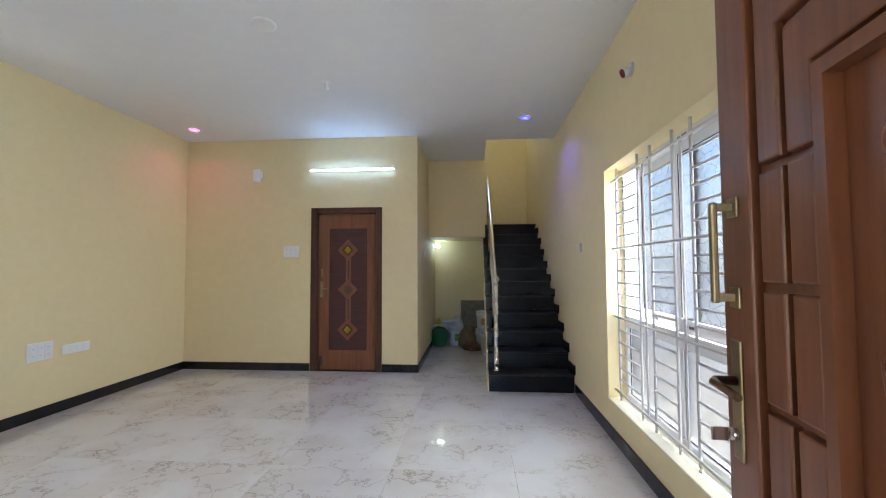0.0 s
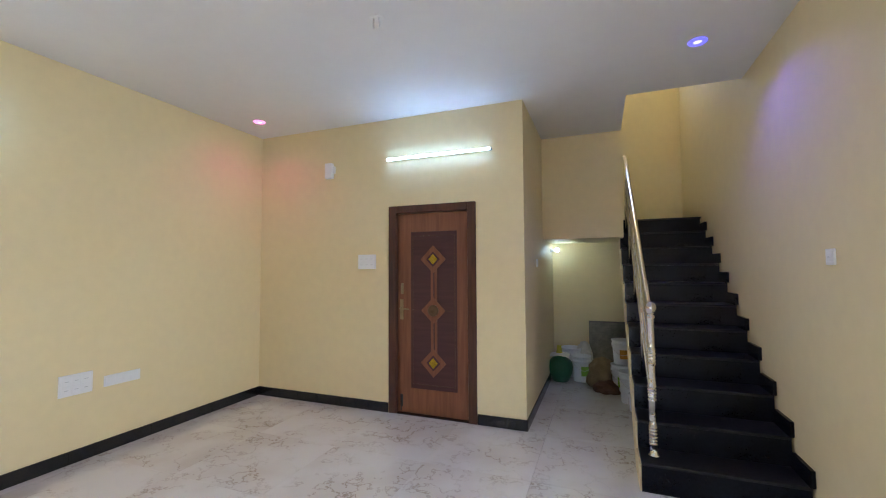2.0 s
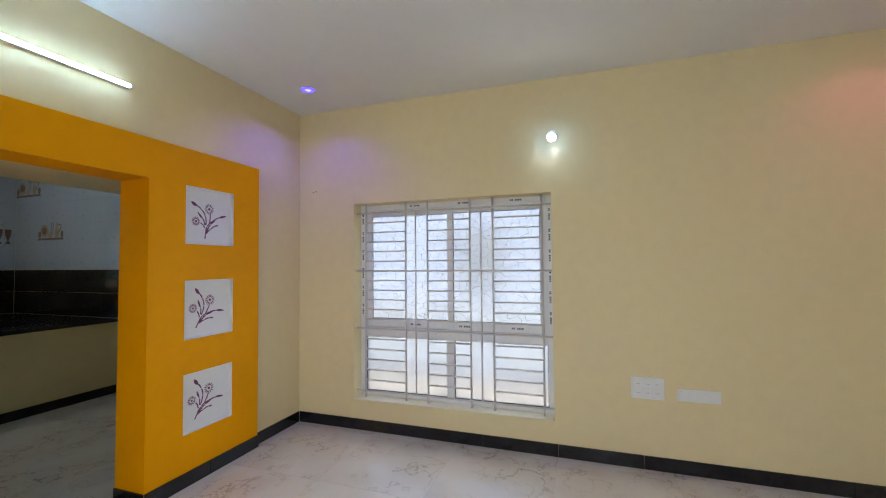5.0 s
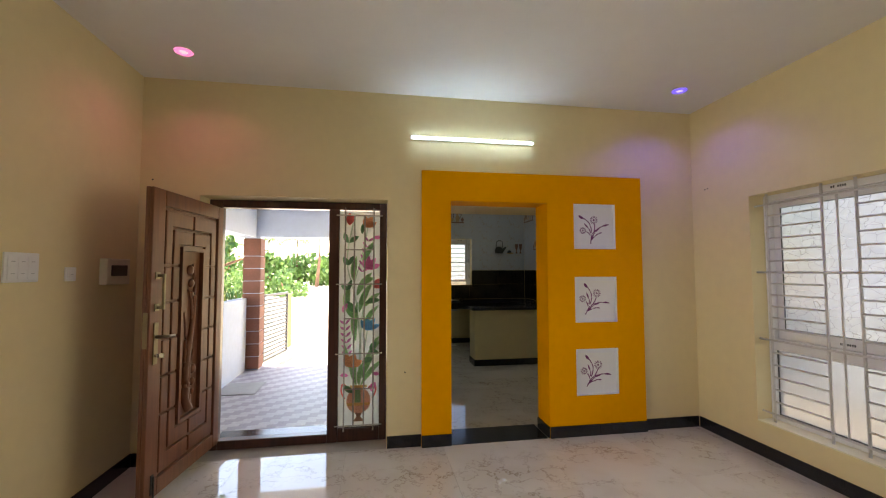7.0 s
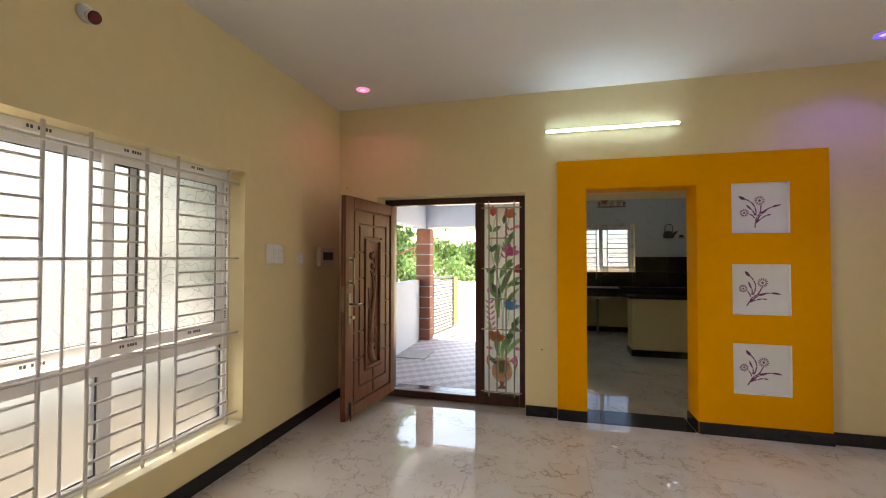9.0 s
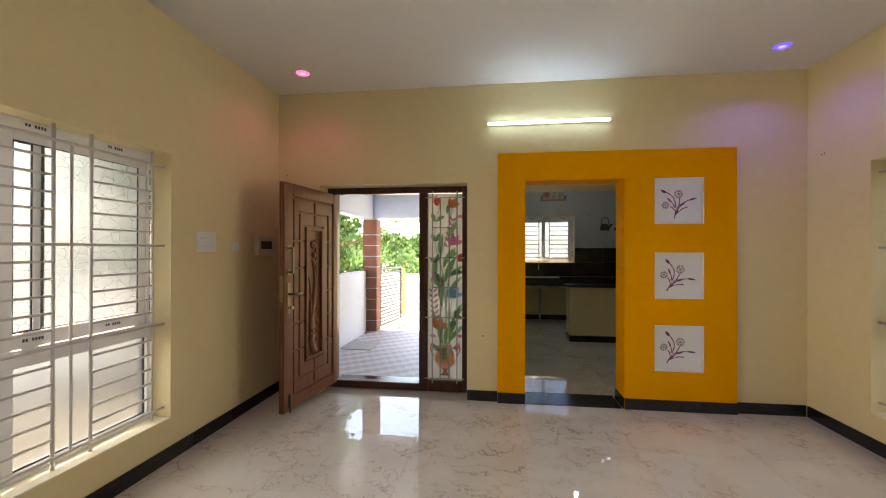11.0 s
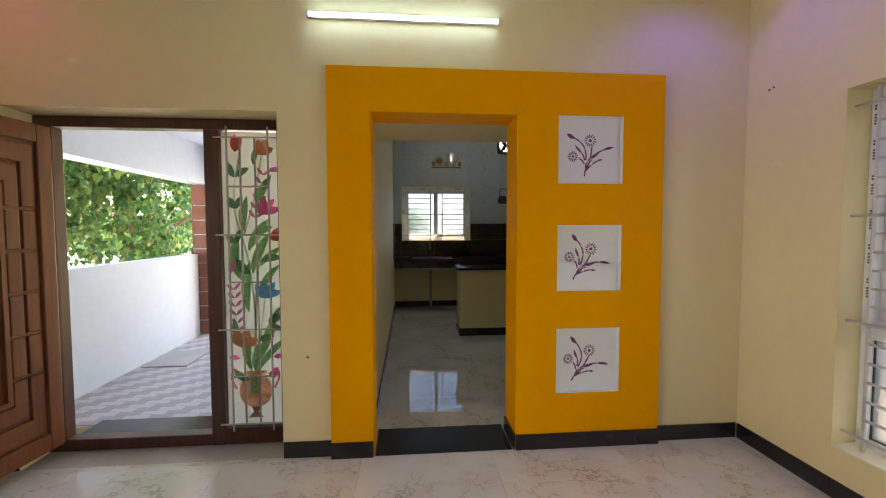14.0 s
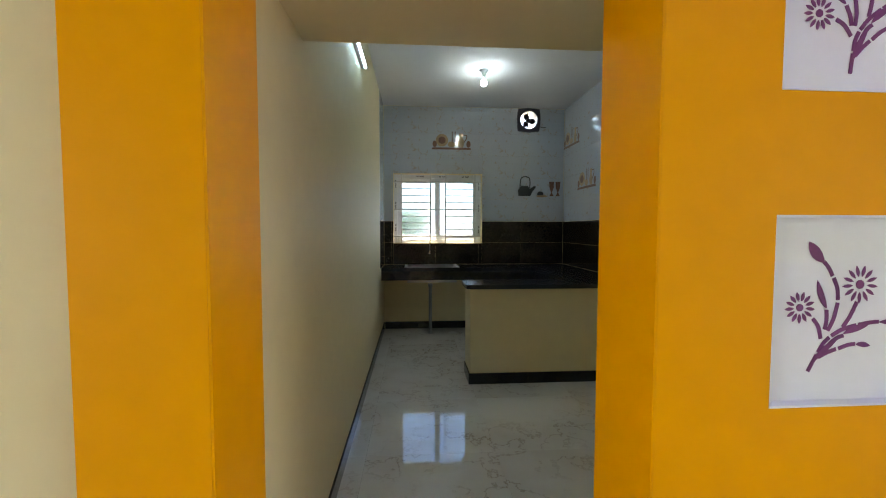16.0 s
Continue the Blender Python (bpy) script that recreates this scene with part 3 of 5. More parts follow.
# seen from the room, +x of the glass lies to the left
S = -1
part("painted_stem", stem(stem(stem(stem(bmesh.new(), [(0, 0.36), (S * 0.01, 0.7), (S * -0.03, 1.1), (S * -0.11, 1.45), (S * -0.06, 1.8)], 0.012), [(S * 0.01, 0.36), (S * 0.06, 0.75), (S * 0.08, 0.9)], 0.009), [(0, 0.5), (S * 0.03, 1.0), (S * 0.11, 1.25)], 0.011), [(S * -0.05, 1.25), (S * 0.02, 1.5), (S * 0.08, 1.82)], 0.011), P_GREY, side)
coat = 0.0040
for mat_, rows_ in (
    (P_GREEN, [(-0.02, 0.36, 0.26, 0.045, -24), (0.02, 0.36, 0.30, 0.045, 28), (0.0, 0.36, 0.2, 0.04, -4), (-0.07, 0.50, 0.22, 0.05, -28), (0.05, 0.55, 0.26, 0.04, 22), (-0.06, 0.95, 0.25, 0.06, -30), (-0.03, 0.75, 0.34, 0.06, -12), (0.04, 0.88, 0.22, 0.045, 22), (-0.02, 1.15, 0.24, 0.06, 18), (0.03, 1.42, 0.2, 0.04, 6), (0.0, 1.24, 0.15, 0.05, 50), (-0.05, 1.28, 0.22, 0.055, -8), (0.0, 1.0, 0.28, 0.055, 8), (0.05, 1.05, 0.18, 0.045, 34), (-0.03, 0.42, 0.22, 0.05, -15), (0.03, 0.42, 0.24, 0.05, 12), (0.06, 1.48, 0.17, 0.045, 10), (-0.09, 1.06, 0.2, 0.045, -14), (0.1, 0.62, 0.18, 0.04, 10)]),
    (P_DEEP, [(-0.04, 0.30, 0.11, 0.05, -70), (0.03, 0.56, 0.1, 0.05, 60), (0.1, 0.66, 0.09, 0.05, 20), (0.1, 0.65, 0.08, 0.045, 90), (-0.02, 1.0, 0.13, 0.06, -55), (0.05, 1.08, 0.14, 0.05, 65), (-0.09, 1.42, 0.09, 0.05, -50), (-0.09, 1.42, 0.09, 0.04, 10), (-0.1, 1.62, 0.1, 0.045, -35), (-0.09, 1.62, 0.1, 0.045, 40), (-0.1, 1.2, 0.08, 0.045, -60), (-0.09, 1.2, 0.09, 0.04, 0), (0.02, 1.7, 0.12, 0.04, 0)]),
    (P_RED, [(-0.09, 1.78, 0.11, 0.05, -14), (-0.09, 1.78, 0.10, 0.05, 10), (0.12, 1.22, 0.11, 0.05, 30), (0.12, 1.22, 0.09, 0.05, 65)]),
    (P_ORANGE, [(0.06, 1.76, 0.10, 0.055, -18), (0.06, 1.76, 0.11, 0.06, 14), (0.07, 1.76, 0.09, 0.05, 45), (-0.08, 0.52, 0.12, 0.07, -30), (-0.08, 0.52, 0.12, 0.08, 10), (-0.07, 0.52, 0.11, 0.07, 48)]),
    (P_PINK, [(0.08, 1.38, 0.10, 0.05, -45), (0.08, 1.38, 0.12, 0.05, -12), (0.08, 1.38, 0.12, 0.05, 18), (0.09, 1.38, 0.10, 0.05, 50), (0.11, 1.66, 0.10, 0.035, 70), (-0.16, 0.45, 0.07, 0.035, 80), (0.12, 0.45, 0.06, 0.035, 75), (0.11, 0.30, 0.09, 0.05, 10), (-0.14, 1.0, 0.09, 0.04, 10)]),
    (P_BLUE, [(0.08, 0.84, 0.11, 0.05, -50), (0.08, 0.84, 0.12, 0.05, -16), (0.08, 0.84, 0.12, 0.05, 16), (0.08, 0.84, 0.11, 0.05, 52)]),
):
    for x, z, ln, wd, an in rows_:
        part("painted_petal" if mat_ not in (P_GREEN, P_DEEP) else "painted_leaf", blade(bmesh.new(), S * x, z, ln, wd, S * an, coat, coat + 0.0001, S * 0.25), mat_, side)
        coat += 0.00013
for x, z, tip in ((0.02, 1.36, 12), (-0.10, 0.62, -6)):
    bm = bmesh.new()
    for k in range(6):
        for sd in (-1, 1):
            blade(bm, S * (x + k * 0.011 * (1 if tip > 0 else -0.4)), z + 0.055 * k, 0.06, 0.02, S * (sd * 48 + tip), 0.0014, 0.0024)
    part("painted_sprig", bm, P_PLUM, side)
bm = bmesh.new()
prism(bm, [(0.105 * math.cos(a) * (1 - 0.1 * math.sin(a)), 0.19 + 0.115 * math.sin(a)) for a in [math.tau * k / 24 for k in range(24)]], 0.0012, 0.0024)
vase = part("painted_vase", bm, P_VASE, side)
part("vase_band", prism(bmesh.new(), [(-0.095, 0.14), (0.095, 0.14), (0.104, 0.165), (-0.104, 0.165)], 0.0026, 0.0034), P_GOLD, vase)
part("vase_stripe", prism(bmesh.new(), [(-0.02, 0.168), (0.035, 0.168), (0.03, 0.295), (-0.015, 0.295)], 0.0026, 0.0034), P_GREEN, vase)
part("vase_foot", prism(bmesh.new(), [(-0.05, 0.005), (0.05, 0.005), (0.016, 0.045), (0.03, 0.08), (-0.03, 0.08), (-0.016, 0.045)], 0.0012, 0.0024), P_BROWN, vase)
part("vase_neck", prism(bmesh.new(), [(-0.07, 0.297), (0.07, 0.297), (0.075, 0.318), (-0.075, 0.318)], 0.0012, 0.0024), P_GOLD, vase)
for sd in (-1, 1):
    part("vase_handle", stem(bmesh.new(), [(sd * 0.085, 0.29), (sd * 0.135, 0.33), (sd * 0.15, 0.27), (sd * 0.12, 0.2)], 0.014), P_RED, vase)
vase.location.z = 0.04
GREYBARS = material("grey painted iron bars", (0.46, 0.43, 0.40), 0.45, vary=0.1, scale=20)
grille = thing("side_light_grille", pose(3.193, -0.185, 0.11), "grey painted iron bar grille over the side light", "grille")
for x in (-0.125, -0.045, 0.045, 0.125):
    lo, hi = (-0.02, 1.93) if abs(x) > 0.1 else (0.03, 1.86)
    part("upright_bar", sweep(bmesh.new(), [(x, 0, lo), (x, 0, hi)], 0.0065, 8), GREYBARS, grille)
for k, z in enumerate((0.03, 0.34, 0.645, 0.95, 1.25, 1.555, 1.86)):
    e = 0.20 if k % 2 == 0 else 0.125
    part("cross_bar", sweep(bmesh.new(), [(-e, 0.009, z), (e, 0.009, z)], 0.0055, 8), GREYBARS, grille)

# carved entrance door, standing open into the room
DW, DH = 0.905, 1.935
door = thing("door_1", pose(4.345, -0.165, 0.072, 0, 0, 83.6), "open carved reddish teak entrance door with brass fittings", "door", "", "structure")
part("door_leaf", box(bmesh.new(), 0.0, DW, -0.018, 0.004, 0.0, DH, 0.003), LEAFWOOD, door)
FT = 0.024
for a in ((0.0, 0.085, 0.0, DH), (DW - 0.125, DW, 0.0, DH), (0.086, DW - 0.126, 0.0, 0.105), (0.086, DW - 0.126, DH - 0.105, DH)):
    part("door_rail", box(bmesh.new(), a[0] + 0.0005, a[1] - 0.0005, 0.0045, FT + 0.006, a[2] + 0.0005, a[3] - 0.0005, 0.005), LEAFWOOD, door)
fx0, fx1, fz0, fz1 = 0.098, DW - 0.138, 0.118, DH - 0.118
fw, fh, G = fx1 - fx0, fz1 - fz0, 0.0095
RING_U, RING_V = (0.0, 0.135, 0.27), (0.0, 0.072, 0.14)
CUTS = (0.22, 0.36, 0.50, 0.64, 0.78)


def raised(pts):
    """A raised panel of the door with eased edges, from its outline in metres."""
    bm = prism(bmesh.new(), pts, 0.0045, FT)
    bmesh.ops.recalc_face_normals(bm, faces=bm.faces)
    bmesh.ops.bevel(bm, geom=[e for e in bm.edges if all(v.co.y > FT - 1e-5 for v in e.verts)], offset=0.005, segments=2, affect="EDGES", profile=0.5)
    part("door_panel", bm, LEAFWOOD, door)


def at_field(u, v, du, dv):
    """A place on the field, kept half a groove off the line; u and v count inwards from the near corner."""
    return fx0 + fw * u + du * G, fz0 + fh * v + dv * G


for ring in (0, 1):
    u0, u1, v0, v1 = RING_U[ring], RING_U[ring + 1], RING_V[ring], RING_V[ring + 1]
    for sx in (1, -1):
        for sz in (1, -1):
            outline = []
            for u, v, du, dv in ((u0, v0, 1, 1), (0.5, v0, -1, 1), (0.5, v1, -1, -1), (u1, v1, -1, -1), (u1, CUTS[0], -1, -1), (u0, CUTS[0], 1, -1)):
                outline.append(at_field(u if sx > 0 else 1 - u, v if sz > 0 else 1 - v, du * sx, dv * sz))
            raised(outline)
        for c0, c1 in zip(CUTS, CUTS[1:]):
            a, b = (u0, u1) if sx > 0 else (1 - u1, 1 - u0)
            raised([at_field(a, c0, 1, 1), at_field(b, c0, -1, 1), at_field(b, c1, -1, -1), at_field(a, c1, 1, -1)])
cx0, cx1, cz0, cz1 = fx0 + fw * 0.27, fx0 + fw * 0.73, fz0 + fh * 0.14, fz0 + fh * 0.86
part("carved_frame", frame_strip(cx0 + 0.006, cx1 - 0.006, cz0 + 0.006, cz1 - 0.006, 0.026, 0.0045, 0.034), LEAFWOOD, door, "moulded frame of the carved panel")
cw, ch, cc = cx1 - cx0, cz1 - cz0, (cx0 + cx1) / 2


def relief(pts, r0, r1):
    """A carved stalk, thick at its foot, sunk halfway into the panel."""
    p = [(cc - cw * u, 0.008, cz0 + ch * v) for u, v in pts]
    fine = []
    for i in range(len(p) - 1):
        q0, q1, q2, q3 = [Vector(p[max(0, min(len(p) - 1, i + d))]) for d in (-1, 0, 1, 2)]
        for k in range(6):
            t = k / 6
            fine.append(0.5 * (2 * q1 + (q2 - q0) * t + (2 * q0 - 5 * q1 + 4 * q2 - q3) * t * t + (3 * q1 - q0 - 3 * q2 + q3) * t ** 3))
    fine.append(Vector(p[-1]))
    n = len(fine)
    part("carved_stalk", sweep(bmesh.new(), fine, [r0 + (r1 - r0) * i / (n - 1) for i in range(n)], 8), LEAFWOOD, door, "carved stalk in relief")


relief([(0.03, 0.05), (-0.13, 0.13), (-0.12, 0.3), (0.06, 0.5), (0.18, 0.68), (0.15, 0.83), (0.08, 0.9)], 0.036, 0.008)
relief([(0.02, 0.06), (-0.05, 0.2), (0.02, 0.4), (0.10, 0.55), (0.05, 0.68), (-0.08, 0.75)], 0.028, 0.007)
relief([(-0.12, 0.14), (-0.17, 0.3), (-0.14, 0.48), (-0.22, 0.62)], 0.020, 0.006)
relief([(0.0, 0.12), (0.06, 0.28), (0.20, 0.39)], 0.018, 0.005)
for u, v, r in ((-0.03, 0.865, 0.038), (0.03, 0.785, 0.032), (0.05, 0.72, 0.024), (0.17, 0.275, 0.036), (0.18, 0.20, 0.028), (0.20, 0.14, 0.020)):
    bm = bmesh.new()
    bmesh.ops.create_icosphere(bm, subdivisions=3, radius=r, matrix=Matrix.Translation((cc - cw * u, 0.008, cz0 + ch * v)) @ Matrix.Diagonal((1, 0.6, 1, 1)))
    for f in bm.faces:
        f.smooth = True
    part("carved_bud", bm, LEAFWOOD, door, "carved round bud in relief")


def pull(parent, x, y, z0, z1, w=0.022, mat=BRASS):
    bm = bmesh.new()
    for z in (z0, z1 - 0.045):
        box(bm, x - w, x + w, y, y + 0.006, z, z + 0.045, 0.002)
        box(bm, x - w * 0.4, x + w * 0.4, y + 0.006, y + 0.04, z + 0.014, z + 0.032, 0.002)
    box(bm, x - w * 0.45, x + w * 0.45, y + 0.036, y + 0.05, z0 + 0.01, z1 - 0.01, 0.004)
    return part("pull_handle", bm, mat, parent, "antique brass pull handle")


pull(door, DW - 0.06, FT + 0.006, 1.155, 1.40)
plate = part("lock_plate", box(bmesh.new(), DW - 0.08, DW - 0.036, FT + 0.006, FT + 0.013, 0.825, 1.085, 0.004), BRASS, door, "antique brass lock plate")
part("lever", sweep(bmesh.new(), [(DW - 0.058, FT + 0.012, 0.995), (DW - 0.058, FT + 0.055, 0.995), (DW - 0.07, FT + 0.062, 0.995), (DW - 0.17, FT + 0.06, 0.99)], [0.011, 0.010, 0.010, 0.008], 10), BRONZE, plate, "dark bronze lever handle")
part("lock_cylinder", lathe(bmesh.new(), [(0.012, 0), (0.014, 0.01), (0.010, 0.018)], 14, (DW - 0.058, FT + 0.012, 0.88), Matrix.Rotation(radians(-90), 4, "X")), CHROME, plate, "steel lock cylinder")
part("key", box(bmesh.new(), DW - 0.061, DW - 0.055, FT + 0.03, FT + 0.065, 0.865, 0.895, 0.002), CHROME, plate, "steel key in the lock")
part("latch_face", box(bmesh.new(), DW, DW + 0.002, -0.01, 0.018, 0.93, 1.15), BRASS, door, "brass latch face on the door edge")
part("tower_bolt", sweep(box(bmesh.new(), DW - 0.085, DW - 0.055, FT + 0.006, FT + 0.011, 0.03, 0.15, 0.002), [(DW - 0.07, FT + 0.018, -0.01), (DW - 0.07, FT + 0.018, 0.14)], 0.006, 8), BLACKRUBBER, door, "black tower bolt at the foot")

# ---- bedroom door in the north wall ----
door2 = thing("door_2", pose(2.183, 4.892, 0), "closed brown laminate door with diamond inlays in a dark frame", "door", "", "structure")
for a in ((-0.468, -0.383, 0.001, 2.10), (0.383, 0.468, 0.001, 2.10), (-0.3825, 0.3825, 2.022, 2.10)):
    part("door_frame", box(bmesh.new(), a[0], a[1], -0.014, 0.10, a[2], a[3], 0.008), FRAMEWOOD, door2)
part("door_leaf", box(bmesh.new(), -0.3815, 0.3815, 0.038, 0.072, 0.012, 2.020, 0.003), FLUSHWOOD, door2)
part("threshold", box(bmesh.new(), -0.38, 0.38, 0.0, 0.12, 0.0, 0.010, 0.002), GRANITE, door2, "black granite threshold")
part("dark_panel", box(bmesh.new(), -0.232, 0.262, 0.030, 0.0375, 0.262, 1.83, 0.003), DARKPANEL, door2, "maroon laminate panel")
for z in (0.300, 1.785):
    part("panel_groove", box(bmesh.new(), -0.215, 0.245, 0.0285, 0.0298, z, z + 0.008), FRAMEWOOD, door2)
for x in (-0.215, 0.235):
    part("panel_groove", box(bmesh.new(), x, x + 0.008, 0.0285, 0.0298, 0.309, 1.784), FRAMEWOOD, door2)


def diamond(cx, cz, rx, rz, y0, y1):
    return prism(bmesh.new(), [(cx - rx, cz), (cx, cz - rz), (cx + rx, cz), (cx, cz + rz)], y0, y1)


YELLOW = material("ribbed yellow glass", (0.42, 0.30, 0.02), 0.2, vary=0.5, scale=50)
for x in (-0.013, 0.028):
    for z0, z1 in ((1.10, 1.45), (0.62, 0.97)):
        part("inlay_strip", box(bmesh.new(), x, x + 0.026, 0.0262, 0.0298, z0, z1), FLUSHWOOD, door2)
for z in (1.55, 0.525):
    part("diamond_inlay", diamond(0.014, z, 0.135, 0.140, 0.0225, 0.026), FLUSHWOOD, door2, "brown diamond inlay")
    part("diamond_core", diamond(0.014, z, 0.074, 0.078, 0.0195, 0.0222), DARKPANEL, door2)
    part("diamond_glass", diamond(0.014, z, 0.048, 0.052, 0.0165, 0.0192), YELLOW, door2, "ribbed yellow glass diamond")
part("diamond_inlay", diamond(0.014, 1.04, 0.130, 0.130, 0.0225, 0.026), FLUSHWOOD, door2, "brown diamond inlay")
for x0, x1 in ((-0.215, -0.118), (0.146, 0.243)):
    part("inlay_line", box(bmesh.new(), x0, x1, 0.0275, 0.0298, 1.037, 1.043), FRAMEWOOD, door2)
part("knob_rose", lathe(bmesh.new(), [(0.056, 0), (0.056, 0.008), (0.046, 0.014), (0.042, 0.012), (0.030, 0.018), (0.026, 0.016), (0.012, 0.026), (0.002, 0.028)], 28, (0.014, 0.0225, 1.04), Matrix.Rotation(radians(90), 4, "X")), BRONZE, door2, "turned bronze rosette")
p2 = part("lock_plate", box(bmesh.new(), -0.358, -0.318, 0.030, 0.037, 0.94, 1.145, 0.003), BRASS, door2, "antique brass lock plate")
part("lever", sweep(bmesh.new(), [(-0.338, 0.030, 1.055), (-0.338, -0.005, 1.055), (-0.325, -0.012, 1.055), (-0.235, -0.012, 1.05)], [0.010, 0.009, 0.009, 0.007], 10), BRASS, p2, "antique brass lever")
bm = bmesh.new()
box(bm, -0.345, -0.317, 0.032, 0.037, 1.20, 1.31, 0.002)
box(bm, -0.338, -0.324, 0.010, 0.022, 1.215, 1.295, 0.003)
for z in (1.205, 1.29):
    box(bm, -0.336, -0.326, 0.020, 0.034, z, z + 0.014, 0.002)
part("pull_handle", bm, BRASS, door2, "small brass pull handle")
part("tower_bolt", sweep(box(bmesh.new(), -0.355, -0.325, 0.032, 0.037, 0.07, 0.19, 0.002), [(-0.34, 0.026, 0.03), (-0.34, 0.026, 0.18)], 0.006, 8), BLACKRUBBER, door2, "black tower bolt at the foot")
solid("room_behind_door", box(bmesh.new(), 1.60, 2.76, 5.125, 5.20, -0.1, 2.2), CREAM, "cream plaster wall closing behind the inner door", "wall")

# ---- niche boards with plum flower motif ----
PLUM = material("plum stencil paint", (0.17, 0.03, 0.14), 0.5, vary=0.15, scale=30)


def motif(ob):
    """Two daisies, two buds and long leaves in short stencilled strokes; seen from the room x runs leftwards."""
    strokes = [[(-0.028, -0.160), (-0.026, -0.138), (-0.024, -0.118)], [(-0.023, -0.112), (-0.020, -0.090), (-0.012, -0.072)], [(-0.009, -0.067), (0.010, -0.044), (0.036, -0.024)], [(0.041, -0.021), (0.062, -0.008), (0.084, 0.003)], [(-0.018, -0.122), (-0.002, -0.104), (0.014, -0.090)], [(0.019, -0.087), (0.036, -0.072), (0.052, -0.063)], [(-0.006, -0.085), (0.006, -0.066), (0.018, -0.056)], [(-0.022, -0.060), (-0.020, -0.030), (-0.026, 0.006)], [(-0.028, 0.011), (-0.040, 0.034), (-0.058, 0.052)], [(-0.062, 0.055), (-0.078, 0.068), (-0.094, 0.076)], [(-0.030, -0.060), (-0.034, -0.040), (-0.044, -0.018)], [(0.008, -0.040), (0.014, -0.012), (0.016, 0.024)], [(-0.066, -0.048), (-0.046, -0.060), (-0.030, -0.082)]]
    leaves = [(-0.094, 0.075, 0.058, 0.024, -70), (0.086, 0.003, 0.078, 0.016, 66), (-0.046, -0.015, 0.066, 0.014, -52), (0.054, -0.063, 0.034, 0.012, 66), (0.016, -0.052, 0.060, 0.014, 42), (-0.026, -0.135, 0.075, 0.013, 18)]
    made = []
    for pts in strokes:
        made.append(("motif_stem", stem(bmesh.new(), [(-x, z) for x, z in pts], 0.0085, 0.0, 0.0012)))
    for x, z, ln, wd, an in leaves:
        made.append(("motif_leaf", blade(bmesh.new(), -x, z, ln, wd, -an, 0.0004, 0.0016, -0.15)))
    for x, z, r in ((0.006, 0.062, 0.042), (-0.105, -0.037, 0.035)):
        for k in range(13):
            a = k * 360 / 13 + 8
            made.append(("motif_petal", blade(bmesh.new(), -x + 0.42 * r * math.sin(radians(a)), z + 0.42 * r * math.cos(radians(a)), 0.58 * r, 0.0078, a, 0.0004, 0.0016, 0.0, 4)))
        made.append(("motif_centre", prism(bmesh.new(), [(-x + 0.24 * r * math.cos(a), z + 0.24 * r * math.sin(a)) for a in [math.tau * k / 10 for k in range(10)]], 0.0004, 0.0016)))
    return [part(nm, bm, PLUM, ob) for nm, bm in made]


for k, (x0, x1, z0, z1) in enumerate(NICHES):
    nb = thing("niche_board", pose((x0 + x1) / 2, 0.002, (z0 + z1) / 2), ("white recessed wall niche with a plum flower motif", "white recessed wall niche with an upright plum flower motif")[k > 0], "wall niche", "flower niches")
    w2 = (x1 - x0) / 2 - 0.0005
    bm = bmesh.new()
    box(bm, -w2, w2, 0.0, 0.004, -w2, w2)
    part("board", bm, NICHE, nb)
    for a in ((-w2, -w2 + 0.004, -w2, w2), (w2 - 0.004, w2, -w2, w2), (-w2 + 0.004, w2 - 0.004, -w2, -w2 + 0.004), (-w2 + 0.004, w2 - 0.004, w2 - 0.004, w2)):
        part("niche_side", box(bmesh.new(), a[0], a[1], 0.0042, 0.0318, a[2], a[3]), NICHE, nb)
    for c in motif(nb):
        c.location = ((0.0, 0.008, 0.008)[k], 0.0044, 0.0)
        c.rotation_euler = (0, radians((0, -22, -22)[k]), 0)

# ---- electrical fittings ----
SLOT = material("grey switch gap", (0.55, 0.55, 0.56), 0.5)


def switchboard(m, w, h, n, label, lines=True):
    """A modular switch plate standing off the wall; +y into the room."""
    sb = thing("switchboard", m, label, "switch board", "switch boards")
    part("cover_plate", box(bmesh.new(), -w / 2, w / 2, 0.0, 0.012, -h / 2, h / 2, 0.004), SWITCH, sb)
    rows = 2 if h > 0.12 else 1
    iw, ih = (w - 0.03) / n, (h - 0.03) / rows
    for r in range(rows):
        for i in range(n):
            x, z = -w / 2 + 0.015 + i * iw, -h / 2 + 0.015 + r * ih
            part("switch", box(bmesh.new(), x + 0.001, x + iw - 0.001, 0.0122, 0.016, z + 0.002, z + ih - 0.002, 0.0015), SWITCH, sb)
            if lines:
                part("marking", box(bmesh.new(), x + iw * 0.3, x + iw * 0.7, 0.0161, 0.0166, z + ih * 0.45, z + ih * 0.52), SLOT, sb)
    return sb


switchboard(pose(0, 3.087, 0.592, 0, 0, -90), 0.22, 0.16, 3, "white switch and socket board on the cream wall")
switchboard(pose(0, 3.415, 0.563, 0, 0, -90), 0.277, 0.088, 4, "long white socket strip on the cream wall", False)
switchboard(pose(1.456, 4.892, 1.532, 0, 0, 180), 0.215, 0.152, 3, "white switch board beside the inner door")
switchboard(pose(4.88, 1.06, 1.498, 0, 0, 90), 0.215, 0.155, 3, "white switch board beside the hall window")
switchboard(pose(4.88, 0.71, 1.46, 0, 0, 90), 0.085, 0.085, 1, "small white bell push plate on the wall")
switchboard(pose(4.88, 3.86, 1.51, 0, 0, 90), 0.085, 0.085, 1, "small white switch plate near the stairs")
switchboard(pose(3.108, 5.63, 1.51, 0, 0, -90), 0.085, 0.085, 1, "small white switch plate in the passage")
